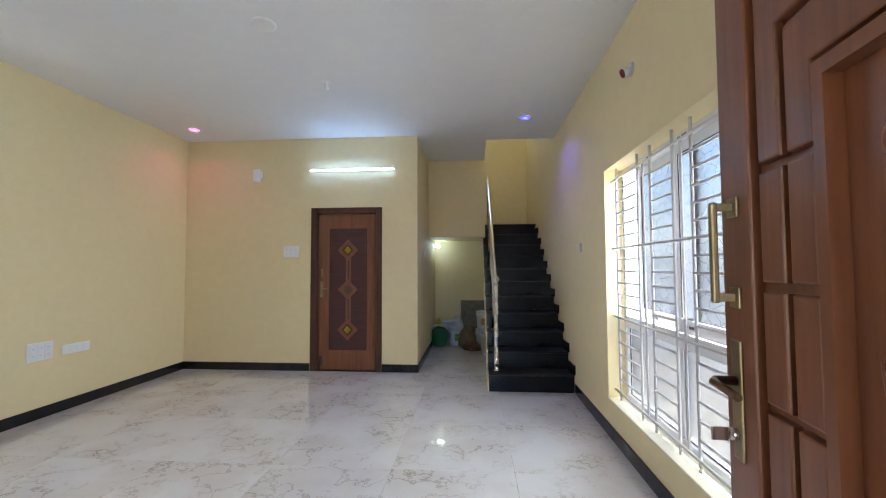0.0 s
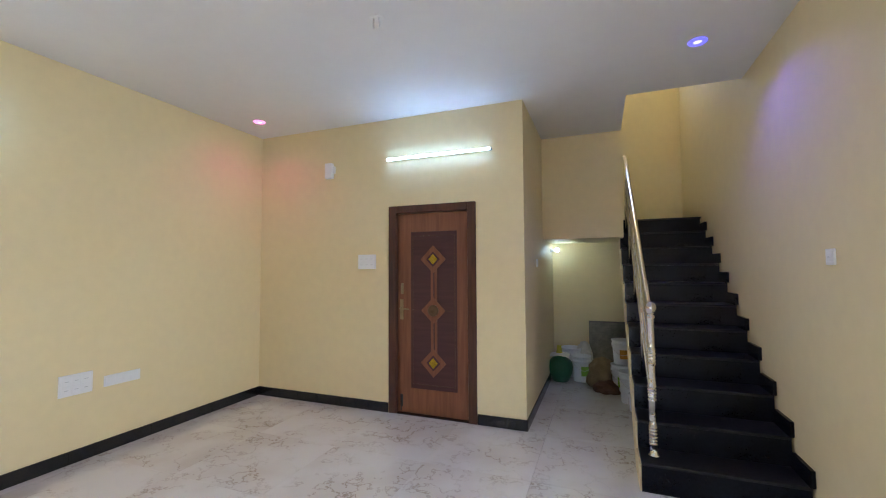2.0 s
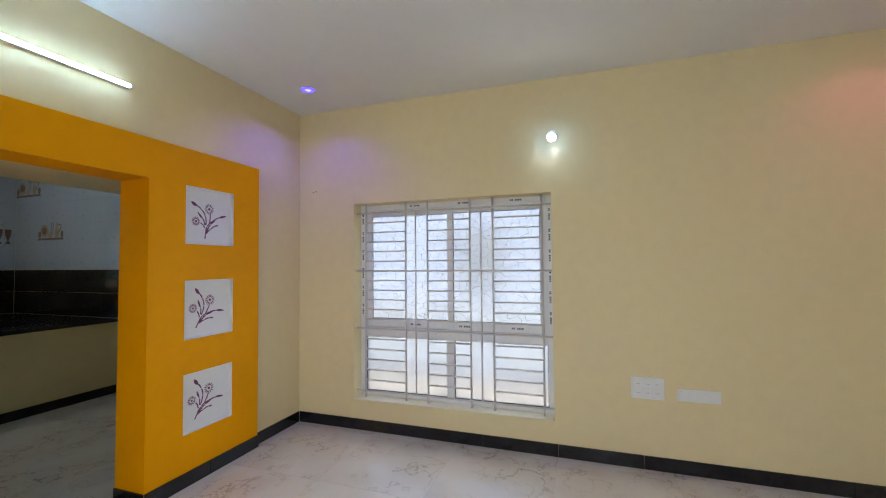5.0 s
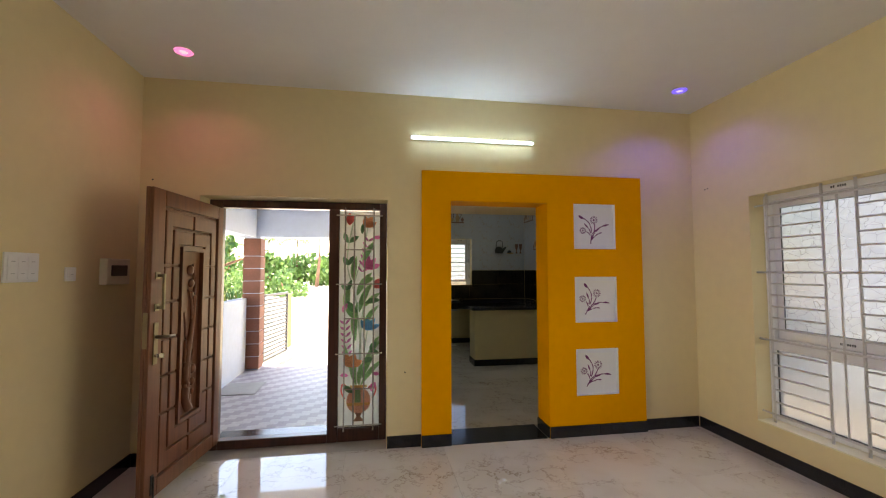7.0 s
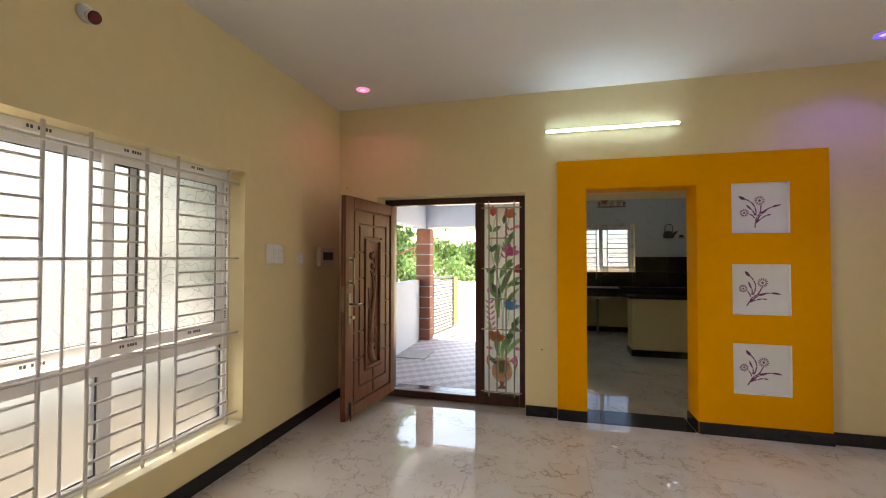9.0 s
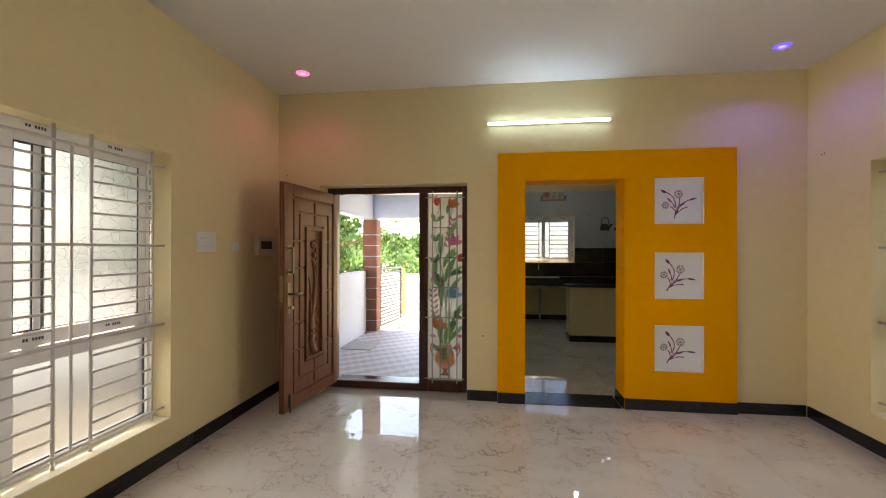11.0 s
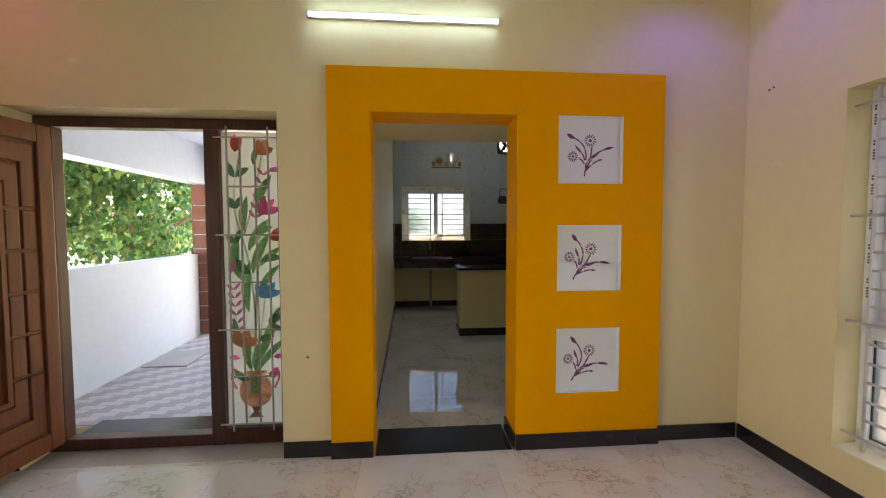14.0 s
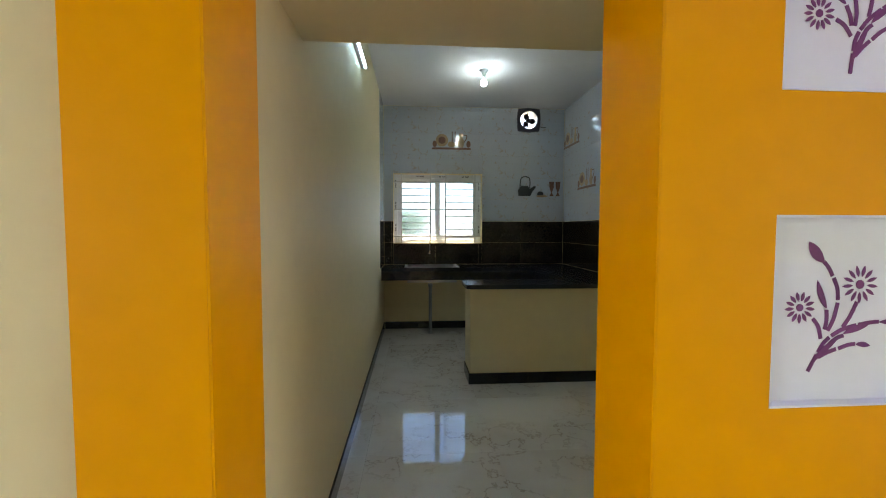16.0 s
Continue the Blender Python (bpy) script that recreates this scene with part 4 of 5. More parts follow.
mcb = thing("breaker_box", pose(4.88, 0.31, 1.475, 0, 0, 90), "cream breaker box with a dark window on the wall", "breaker box")
part("case", box(bmesh.new(), -0.13, 0.13, 0.0, 0.05, -0.09, 0.09, 0.006), material("cream plastic", (0.68, 0.62, 0.50), 0.4), mcb)
part("cover", box(bmesh.new(), -0.09, 0.09, 0.0502, 0.056, -0.03, 0.045, 0.003), BLACKRUBBER, mcb, "dark smoked cover")
chime = thing("door_chime", pose(0.984, 4.892, 2.535, 0, 0, 180), "white plastic door chime high on the wall", "door chime")
part("case", box(bmesh.new(), -0.045, 0.045, 0.0, 0.05, -0.085, 0.085, 0.008), SWITCH, chime)
part("side_box", box(bmesh.new(), -0.066, -0.046, 0.0, 0.035, -0.03, 0.05, 0.004), SWITCH, chime)


def spot(m, lit, label):
    sp = thing("wall_spotlight", m, label, "spotlight", "wall spotlights")
    part("wall_plate", lathe(bmesh.new(), [(0.045, 0.0), (0.045, 0.008), (0.03, 0.014)], 20, (0, 0, 0), Matrix.Rotation(radians(-90), 4, "X")), SWITCH, sp)
    part("head", lathe(bmesh.new(), [(0.016, 0.01), (0.02, 0.025), (0.03, 0.04), (0.034, 0.065), (0.032, 0.0655)], 20, (0, 0, 0), Matrix.Rotation(radians(-90 - 25), 4, "X")), SWITCH, sp)
    part("lens", lathe(bmesh.new(), [(0.031, 0.0657), (0.028, 0.071), (0.008, 0.074)], 20, (0, 0, 0), Matrix.Rotation(radians(-90 - 25), 4, "X")), SPOTGLOW if lit else DARKLENS, sp, "glowing lens" if lit else "dark red lens")
    return sp


SPOTGLOW = glow("cool spotlight glow", (0.80, 0.93, 1.0), 8.0)
DARKLENS = material("dark red lens", (0.16, 0.02, 0.02), 0.15)
spot(pose(0, 2.438, 2.545, 0, 0, -90), True, "lit round white spotlight on the cream wall")
spot(pose(4.88, 2.47, 2.63, 0, 0, 90), False, "unlit white wall spotlight with a dark lens")
lamp = bpy.data.lights.new("spotlight_beam", "SPOT")
lamp.energy, lamp.color, lamp.spot_size, lamp.spot_blend, lamp.shadow_soft_size = 0.07, (0.22, 0.52, 1.0), radians(165), 1.0, 0.04
lo = new("spotlight_beam", lamp)
lo.matrix_world = look((0.17, 2.438, 2.50), (0.0, 2.438, 2.47))


def tube_light(m, length, mat, label):
    tl = thing("tube_light", m, label, "tube light", "tube lights")
    part("batten", box(bmesh.new(), -length / 2, length / 2, 0.0, 0.032, -0.0125, 0.0125, 0.003), SWITCH, tl)
    half = bmesh.new()
    arc = [(0.0322 + 0.012 * math.sin(math.pi * k / 10), 0.0118 * math.cos(math.pi * k / 10)) for k in range(11)]
    ends = [[half.verts.new((x, y, z)) for y, z in arc] for x in (-length / 2 + 0.012, length / 2 - 0.012)]
    for k in range(10):
        half.faces.new((ends[0][k], ends[0][k + 1], ends[1][k + 1], ends[1][k]))
    half.faces.new((ends[0][0], ends[1][0], ends[1][10], ends[0][10]))
    for e in ends:
        half.faces.new(e)
    part("diffuser", half, mat, tl, "glowing diffuser")
    for s in (-1, 1):
        part("end_cap", box(bmesh.new(), min(s * length / 2, s * (length / 2 - 0.012)), max(s * length / 2, s * (length / 2 - 0.012)), 0.0322, 0.046, -0.0122, 0.0122, 0.003), SWITCH, tl)
    return tl


tube_light(pose(2.26, 4.892, 2.586, 0, 0, 180), 1.115, TUBE, "lit cool white tube light above the inner door")
tube_light(pose(2.20, 0.0, 2.634), 1.123, TUBEWARM, "lit white tube light above the amber surround")
tube_light(pose(2.43, -1.95, 2.66, 0, 0, 90), 1.1, TUBE, "lit tube light on the kitchen wall")

for x, y, col, word in ((0.41, 4.435, (1.0, 0.24, 0.60), "pink"), (4.415, 4.365, (0.10, 0.10, 1.0), "blue"), (4.395, 0.463, (1.0, 0.24, 0.60), "pink"), (0.486, 0.46, (0.14, 0.10, 1.0), "blue")):
    dl = thing("downlight", pose(x, y, H), "lit recessed %s ring downlight in the white ceiling" % word, "downlight", "corner downlights")
    part("rim", lathe(bmesh.new(), [(0.060, 0.0), (0.058, -0.006), (0.031, -0.008), (0.029, -0.002)], 28), glow("%s ring glow" % word, col, 0.085, 0.04), dl, "glowing coloured ring")
    part("lens", lathe(bmesh.new(), [(0.028, -0.001), (0.027, -0.005), (0.012, -0.006)], 24), glow("%s lens glow" % word, tuple(0.40 + 0.60 * c for c in col), 0.07), dl, "bright lens")
    la = bpy.data.lights.new("downlight_beam", "SPOT")
    la.energy, la.color, la.spot_size, la.spot_blend, la.shadow_soft_size = 1.0 if word == "blue" else 0.25, col, radians(140), 0.6, 0.04
    new("downlight_beam", la).matrix_world = look((x, y, H - 0.02), (x, y, 0))

cr = thing("ceiling_rose", pose(2.377, 2.40, H), "round white fan cover plate on the ceiling", "ceiling plate")
part("plate", lathe(bmesh.new(), [(0.085, 0.0), (0.085, -0.008), (0.07, -0.014), (0.01, -0.015)], 32), SWITCH, cr)
hook = thing("fan_hook", pose(2.49, 3.31, H), "white metal fan hook hanging from the ceiling", "hook")
for sx in (-0.018, 0.018):
    part("hook_arm", sweep(bmesh.new(), [(sx, 0, 0.0), (sx, 0, -0.06), (sx * 0.6, 0, -0.075)], 0.005, 8), SWITCH, hook)
part("hook_plate", box(bmesh.new(), -0.04, 0.04, -0.03, 0.03, -0.004, 0.0, 0.001), SWITCH, hook)
bulb_l = thing("passage_bulb", pose(3.108, 6.95, 1.70, 0, 0, -90), "lit small bulb in a wall holder under the landing", "bulb")
part("holder", lathe(bmesh.new(), [(0.032, 0.0), (0.030, 0.015), (0.018, 0.022), (0.018, 0.06)], 18, (0, 0, 0), Matrix.Rotation(radians(-90), 4, "X")), SWITCH, bulb_l)
bm = bmesh.new()
bmesh.ops.create_icosphere(bm, subdivisions=3, radius=0.028, matrix=Matrix.Translation((0, 0.085, 0)))
part("glass_bulb", bm, glow("bulb glow", (0.62, 0.85, 1.0), 1.6), bulb_l, "glowing bulb")
la = bpy.data.lights.new("bulb_light", "POINT")
la.energy, la.color, la.shadow_soft_size = 0.04, (0.50, 0.80, 1.0), 0.03
new("bulb_light", la).location = (3.255, 6.95, 1.70)
# plugged screw holes in the walls
for x, y, z in ((0.0, 0.16, 2.235), (0.0, 0.19, 2.24), (4.79, 0.0, 2.20), (2.80, 0.0, 0.62)):
    hl = lathe(bmesh.new(), [(0.007, 0.0), (0.006, 0.002), (0.002, 0.001)], 8, (x, y, z), Matrix.Rotation(radians(90), 4, "Y") if x == 0.0 else Matrix.Rotation(radians(-90), 4, "X"))
    solid("wall_plug", hl, BLACKRUBBER, "small dark screw plug in the wall", "wall plug", "")

# ---- stair railing ----
rail = thing("stair_railing", pose(4.065, 4.30, 0.187), "polished stainless steel stair railing with a ringed newel post", "railing")
prof = [(0.036, 0.0), (0.036, 0.008), (0.024, 0.012), (0.024, 0.07)]
for k in range(6):
    z = 0.075 + k * 0.022
    prof += [(0.029, z), (0.029, z + 0.012), (0.023, z + 0.014)]
prof += [(0.024, 0.24), (0.024, 0.36)]
for k in range(5):
    z = 0.37 + k * 0.022
    prof += [(0.029, z), (0.029, z + 0.012), (0.023, z + 0.014)]
prof += [(0.024, 0.52), (0.024, 0.60)]
for k in range(5):
    z = 0.61 + k * 0.022
    prof += [(0.029, z), (0.029, z + 0.012), (0.023, z + 0.014)]
prof += [(0.024, 0.75), (0.024, 0.92), (0.032, 0.93), (0.026, 0.945), (0.018, 0.95), (0.030, 0.965), (0.040, 0.985), (0.041, 1.0), (0.034, 1.022), (0.016, 1.035), (0.002, 1.037)]
part("newel_post", lathe(bmesh.new(), prof, 24), CHROME, rail)
SL = RISE / RUN
part("hand_rail", sweep(bmesh.new(), [(0, 0.0, 0.905), (0, 0.06, 0.93), (0, 2.46, 0.93 + 2.40 * SL), (0, 2.56, 0.93 + 2.46 * SL)], 0.026, 14), CHROME, rail)
for off in (0.30, 0.47, 0.64):
    part("mid_rail", sweep(bmesh.new(), [(0, 0.0, off - 0.02), (0, 2.50, off + 2.50 * SL - 0.02)], 0.0095, 10), CHROME, rail)
for k, y in enumerate((0.63, 1.25, 1.88, 2.46)):
    z = round((y + 0.12) / RUN - 0.5) * RISE
    part("post", sweep(bmesh.new(), [(0, y, z), (0, y, 0.93 + (y - 0.06) * SL - 0.02)], 0.018, 12), CHROME, rail)
for off in (0.28, 0.45, 0.62, 0.90):
    bm = bmesh.new()
    bmesh.ops.create_icosphere(bm, subdivisions=2, radius=0.017, matrix=Matrix.Translation((0, -0.02 if off < 0.9 else 2.58, off if off < 0.9 else 0.93 + 2.47 * SL)))
    part("end_ball", bm, CHROME, rail)

# ---- things stored under the stairs ----
PAIL = material("white plastic pail", (0.74, 0.76, 0.80), 0.35, vary=0.06, scale=12)
LIME = material("lime green print", (0.22, 0.45, 0.06), 0.45, vary=0.1)
OCHRE = material("orange paint drips", (0.55, 0.26, 0.03), 0.5, vary=0.3, scale=20)


def pail(x, y, z, r, h, label, band=None, turn=0):
    pl = thing("paint_pail", pose(x, y, z, 0, 0, turn), label, "paint pail", "paint pails")
    part("pail_body", lathe(bmesh.new(), [(r * 0.82, 0.0), (r * 0.84, 0.006), (r * 0.97, h * 0.78), (r * 1.05, h * 0.79), (r * 1.05, h * 0.83), (r * 0.99, h * 0.84), (r * 1.0, h * 0.95), (r * 1.06, h * 0.955), (r * 1.06, h), (r * 0.99, h), (r * 0.97, h * 0.93), (0.01, h * 0.93)], 32), PAIL, pl)
    if band:
        bm = bmesh.new()
        n = 14
        for a0 in (-1.9, -0.2):
            ring = []
            for i in range(n + 1):
                a = a0 + 1.2 * i / n
                for zz in (0.25, 0.62):
                    rr = r * (0.84 + 0.13 * zz / 0.78) + 0.002
                    ring.append(bm.verts.new((rr * math.cos(a), rr * math.sin(a), h * zz)))
            for i in range(n):
                bm.faces.new((ring[2 * i], ring[2 * i + 2], ring[2 * i + 3], ring[2 * i + 1]))
        part("label_band", bm, band, pl, "coloured label print")
    part("bail_handle", sweep(bmesh.new(), [(r * 1.05 * math.cos(a), r * 1.05 * math.sin(a), h * 0.86 - 0.14 * math.sin(max(0, (a + math.pi))) * 0.9) for a in [-math.pi + math.pi * k / 12 for k in range(13)]], 0.003, 6), BARS, pl, "bent wire handle")
    return pl


pail(3.49, 6.80, 0, 0.118, 0.32, "white paint pail with a lime green label", LIME, 20)
pail(3.36, 7.03, 0, 0.13, 0.38, "white paint pail standing behind the green pot")
pail(3.96, 6.42, 0, 0.118, 0.33, "white paint pail with a green label near the stairs", LIME, -10)
pail(4.03, 6.08, 0, 0.118, 0.33, "white paint pail with a green label by the stairs", LIME, 15)
pail(3.97, 6.44, 0.332, 0.115, 0.28, "paint pail with orange drips stacked on another", OCHRE, 0)
pail(4.07, 5.80, 0, 0.08, 0.17, "small paint pail with an orange label by the stairs", OCHRE, -30)
pot = thing("water_pot", pose(3.235, 6.70, 0), "dark green plastic water pot with a wide belly", "water pot")
part("pot_body", lathe(bmesh.new(), [(0.09, 0.0), (0.105, 0.01), (0.145, 0.11), (0.158, 0.19), (0.145, 0.25), (0.10, 0.295), (0.075, 0.31), (0.075, 0.33), (0.095, 0.345), (0.088, 0.347), (0.07, 0.335), (0.01, 0.33)], 32), material("dark green plastic", (0.012, 0.14, 0.055), 0.35, vary=0.1), pot)
cloth1 = thing("paper_sheet", pose(3.235, 6.70, 0.348), "crumpled white paper lying over the pot mouth", "paper")
bm = bmesh.new()
bmesh.ops.create_grid(bm, x_segments=12, y_segments=12, size=0.12)
for v in bm.verts:
    d = math.hypot(v.co.x, v.co.y)
    v.co.z = 0.004 - 0.9 * max(0, d - 0.09) ** 1.3 + 0.012 * noise.noise(v.co * 22)
bmesh.ops.solidify(bm, geom=bm.faces[:], thickness=0.003)
part("sheet", bm, material("white paper", (0.75, 0.75, 0.70), 0.7, vary=0.06), cloth1)
cup = thing("yellow_cup", pose(3.225, 6.68, 0.363), "bright yellow plastic cup upside down on paper", "cup")
part("cup_body", lathe(bmesh.new(), [(0.040, 0.0), (0.040, 0.006), (0.034, 0.012), (0.027, 0.09), (0.022, 0.093), (0.002, 0.094)], 20), material("yellow plastic", (0.62, 0.58, 0.03), 0.4), cup)


def heap(name, x, y, z, rx, ry, rz, mat, label, cat, seed):
    """A soft heap of cloth resting on what lies under it."""
    bm = bmesh.new()
    bmesh.ops.create_icosphere(bm, subdivisions=5, radius=1.0)
    for v in bm.verts:
        n = v.co.normalized()
        f = 1 + 0.22 * noise.noise(n * 2.2 + Vector((seed, 0, 0))) + 0.10 * abs(noise.noise(n * 6 + Vector((0, seed, 0)))) + 0.04 * noise.noise(n * 15)
        v.co = Vector((n.x * rx * f, n.y * ry * f, max(0.0, n.z * rz * f + rz * 0.45)))
    for f in bm.faces:
        f.smooth = True
    h = thing(name, pose(x, y, z), label, cat)
    part("cloth_folds", bm, mat, h)


heap("jute_sack", 3.74, 6.62, 0, 0.17, 0.18, 0.23, material("brown jute sacking", (0.20, 0.135, 0.07), 0.9, vary=0.25, scale=40, bump=0.6, bump_scale=200), "crumpled brown jute sack on the floor", "sack", 3)
heap("brown_cloth", 3.80, 6.38, 0, 0.15, 0.11, 0.09, material("reddish brown cloth", (0.13, 0.055, 0.03), 0.9, vary=0.3, scale=30, bump=0.5, bump_scale=150), "dark reddish brown cloth heaped on the floor", "cloth", 8)
heap("white_cloth", 3.52, 7.05, 0.0, 0.12, 0.10, 0.30, material("white cloth", (0.70, 0.68, 0.66), 0.9, vary=0.1), "white cloth bundle behind the pails", "cloth", 5)
slab_ = thing("stone_panel", pose(3.85, 7.11, 0, -6, 0, 0), "dark grey ledge stone panel leaning on the wall", "stone panel")
part("panel_back", box(bmesh.new(), -0.27, 0.27, 0.0, 0.02, 0.0, 0.73, 0.002), material("dark stone", (0.14, 0.13, 0.115), 0.7, vary=0.2), slab_)
LEDGE = material("grey ledge stone", (0.15, 0.14, 0.12), 0.7, vary=0.25, scale=3, tint=(0.22, 0.20, 0.175), bump=0.3, bump_scale=25)
rng = random.Random(4)
z = 0.004
while z < 0.70:
    hh = rng.uniform(0.022, 0.045)
    x = -0.268
    while x < 0.26:
        ww = min(rng.uniform(0.08, 0.22), 0.268 - x)
        if ww > 0.015:
            part("ledge_stone", box(bmesh.new(), x, x + ww - 0.003, -rng.uniform(0.006, 0.018), -0.0005, z, min(z + hh - 0.003, 0.727)), LEDGE, slab_)
        x += ww
    z += hh

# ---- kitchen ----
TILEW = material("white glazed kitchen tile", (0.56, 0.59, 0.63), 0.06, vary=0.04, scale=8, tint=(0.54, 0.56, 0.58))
n, l = TILEW.node_tree.nodes, TILEW.node_tree.links
old = n["Principled BSDF"].inputs["Base Color"].links[0].from_socket if n["Principled BSDF"].inputs["Base Color"].links else None
co = n.new("ShaderNodeTexCoord")
fl = n.new("ShaderNodeTexNoise")
fl.inputs["Scale"].default_value, fl.inputs["Detail"].default_value, fl.inputs["Distortion"].default_value = 15.0, 3.0, 1.2
l.new(co.outputs["Object"], fl.inputs["Vector"])
rp = n.new("ShaderNodeValToRGB")
rp.color_ramp.elements[0].position, rp.color_ramp.elements[1].position = 0.63, 0.68
rp.color_ramp.elements[0].color, rp.color_ramp.elements[1].color = (0, 0, 0, 1), (0.8, 0.8, 0.8, 1)
l.new(fl.outputs["Fac"], rp.inputs[0])
mx = n.new("ShaderNodeMixRGB")
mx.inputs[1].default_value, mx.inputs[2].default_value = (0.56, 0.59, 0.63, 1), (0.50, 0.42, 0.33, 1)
if old:
    l.new(old, mx.inputs[1])
l.new(rp.outputs[0], mx.inputs[0])
l.new(mx.outputs[0], n["Principled BSDF"].inputs["Base Color"])
TILEB = material("black veined kitchen tile", (0.010, 0.009, 0.009), 0.10, vary=0.6, scale=10, tint=(0.030, 0.023, 0.016))


def wall_tiles(name, axis, at, out, u0, u1, z0, z1, tw, th, mat, label, holes=()):
    """Glazed tiles, each a piece, along a wall; holes are (u0, u1, z0, z1)."""
    base = thing(name, pose(0, 0, 0), label, "wall tiles", "", "structure")
    shared = {}
    nu, nz = math.ceil((u1 - u0) / tw - 0.01), math.ceil((z1 - z0) / th - 0.01)
    for i in range(nu):
        for j in range(nz):
            rects = [(u0 + i * tw, min(u0 + (i + 1) * tw, u1), z0 + j * th, min(z0 + (j + 1) * th, z1))]
            for h in holes:
                cut = []
                for a, b, c, d in rects:
                    if b <= h[0] or a >= h[1] or d <= h[2] or c >= h[3]:
                        cut.append((a, b, c, d))
                        continue
                    if a < h[0]:
                        cut.append((a, h[0], c, d))
                    if b > h[1]:
                        cut.append((h[1], b, c, d))
                    m0, m1 = max(a, h[0]), min(b, h[1])
                    if c < h[2]:
                        cut.append((m0, m1, c, h[2]))
                    if d > h[3]:
                        cut.append((m0, m1, h[3], d))
                rects = cut
            for a, b, c, d in rects:
                w_, h_ = round(b - a, 4), round(d - c, 4)
                if w_ < 0.004 or h_ < 0.004:
                    continue
                if (w_, h_) not in shared:
                    e0, e1 = sorted((0.0005 * out, 0.008 * out))
                    bm = box(bmesh.new(), e0, e1, 0.0008, w_ - 0.0008, 0.0008, h_ - 0.0008) if axis == "x" else box(bmesh.new(), 0.0008, w_ - 0.0008, e0, e1, 0.0008, h_ - 0.0008)
                    shared[w_, h_] = mesh_of("wall_tile", bm, mat)
                o = new("wall_tile", shared[w_, h_])
                o.parent, o.location = base, ((at, a, c) if axis == "x" else (a, at, c))


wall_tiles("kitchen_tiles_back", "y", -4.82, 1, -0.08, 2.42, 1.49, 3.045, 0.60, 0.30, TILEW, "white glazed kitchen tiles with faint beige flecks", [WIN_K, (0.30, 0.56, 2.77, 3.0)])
wall_tiles("kitchen_dado_back", "y", -4.82, 1, -0.08, 2.42, 0.897, 1.488, 0.60, 0.30, TILEB, "glossy black veined tile splashback", [WIN_K])
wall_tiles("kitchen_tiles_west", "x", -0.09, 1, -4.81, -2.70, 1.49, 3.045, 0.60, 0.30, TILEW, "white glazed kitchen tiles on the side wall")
wall_tiles("kitchen_dado_west", "x", -0.09, 1, -4.81, -2.70, 0.897, 1.488, 0.60, 0.30, TILEB, "glossy black veined tile splashback on the side wall")
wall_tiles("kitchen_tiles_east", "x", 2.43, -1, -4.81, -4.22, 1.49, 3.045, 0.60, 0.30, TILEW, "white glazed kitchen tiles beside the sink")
wall_tiles("kitchen_dado_east", "x", 2.43, -1, -4.81, -4.22, 0.897, 1.488, 0.60, 0.30, TILEB, "glossy black veined tiles beside the sink")

COUNTER = material("honed black granite worktop", (0.018, 0.019, 0.024), 0.22, vary=0.5, scale=40)
bm = bmesh.new()
box(bm, -0.08, 1.47, -4.81, -4.27, 0.855, 0.895)
box(bm, 2.10, 2.42, -4.81, -4.27, 0.855, 0.895)
box(bm, 1.47, 2.10, -4.81, -4.74, 0.855, 0.895)
box(bm, 1.47, 2.10, -4.36, -4.27, 0.855, 0.895)
box(bm, -0.08, 0.52, -4.27, -3.09, 0.855, 0.895)
bmesh.ops.remove_doubles(bm, verts=bm.verts, dist=0.0005)
worktop = solid("kitchen_worktop", bm, COUNTER, "black granite worktop along the kitchen walls", "worktop", "")
pen = bmesh.new()
pts = [(-0.08, -3.0895), (-0.08, -2.69)] + [(1.50 + 0.06 * math.cos(a), -2.75 + 0.06 * math.sin(a)) for a in [math.pi / 2 - math.pi / 2 * k / 6 for k in range(7)]] + [(1.50 + 0.06 * math.cos(a), -3.03 - 0.06 * math.sin(a)) for a in [math.pi / 2 * k / 6 for k in range(7)]]
lo_, hi_ = [pen.verts.new((x, y, 0.858)) for x, y in pts], [pen.verts.new((x, y, 0.895)) for x, y in pts]
pen.faces.new(lo_)
pen.faces.new(hi_)
for i in range(len(pts)):
    j = (i + 1) % len(pts)
    pen.faces.new((lo_[i], lo_[j], hi_[j], hi_[i]))
bmesh.ops.bevel(pen, geom=[e for e in pen.edges if abs(e.verts[0].co.z - 0.895) < 1e-4 and abs(e.verts[1].co.z - 0.895) < 1e-4], offset=0.008, segments=3, affect="EDGES")
solid("peninsula_top", pen, COUNTER, "black granite breakfast counter top with rounded corner", "worktop", "")
solid("counter_apron", box(bmesh.new(), 0.52, 2.42, -4.29, -4.268, 0.74, 0.854, 0.003), GRANITE, "black granite apron under the worktop edge", "apron", "")
solid("counter_apron", box(bmesh.new(), 0.505, 0.527, -4.27, -3.092, 0.74, 0.854, 0.003), GRANITE, "black granite apron under the side worktop", "apron", "")
solid("peninsula_wall", box(bmesh.new(), -0.09, 1.52, -3.07, -2.73, 0.0, 0.857), CREAM, "cream painted half wall under the breakfast counter", "half wall", "structure")
skirting("baseboard_14", -0.08, -2.73, 1.534, -2.73, (0, 1))
skirting("baseboard_15", 1.52, -2.732, 1.52, -3.07, (1, 0))
solid("counter_pier", box(bmesh.new(), 0.40, 0.50, -4.81, -4.30, 0.0, 0.854), CREAM, "cream plastered pier carrying the worktop", "pier", "structure")
STEEL = material("brushed steel sink", (0.55, 0.55, 0.56), 0.3, 1.0, vary=0.08, scale=30)
sink = thing("kitchen_sink", pose(1.785, -4.55, 0.70), "steel sink bowl set into the black worktop", "sink")
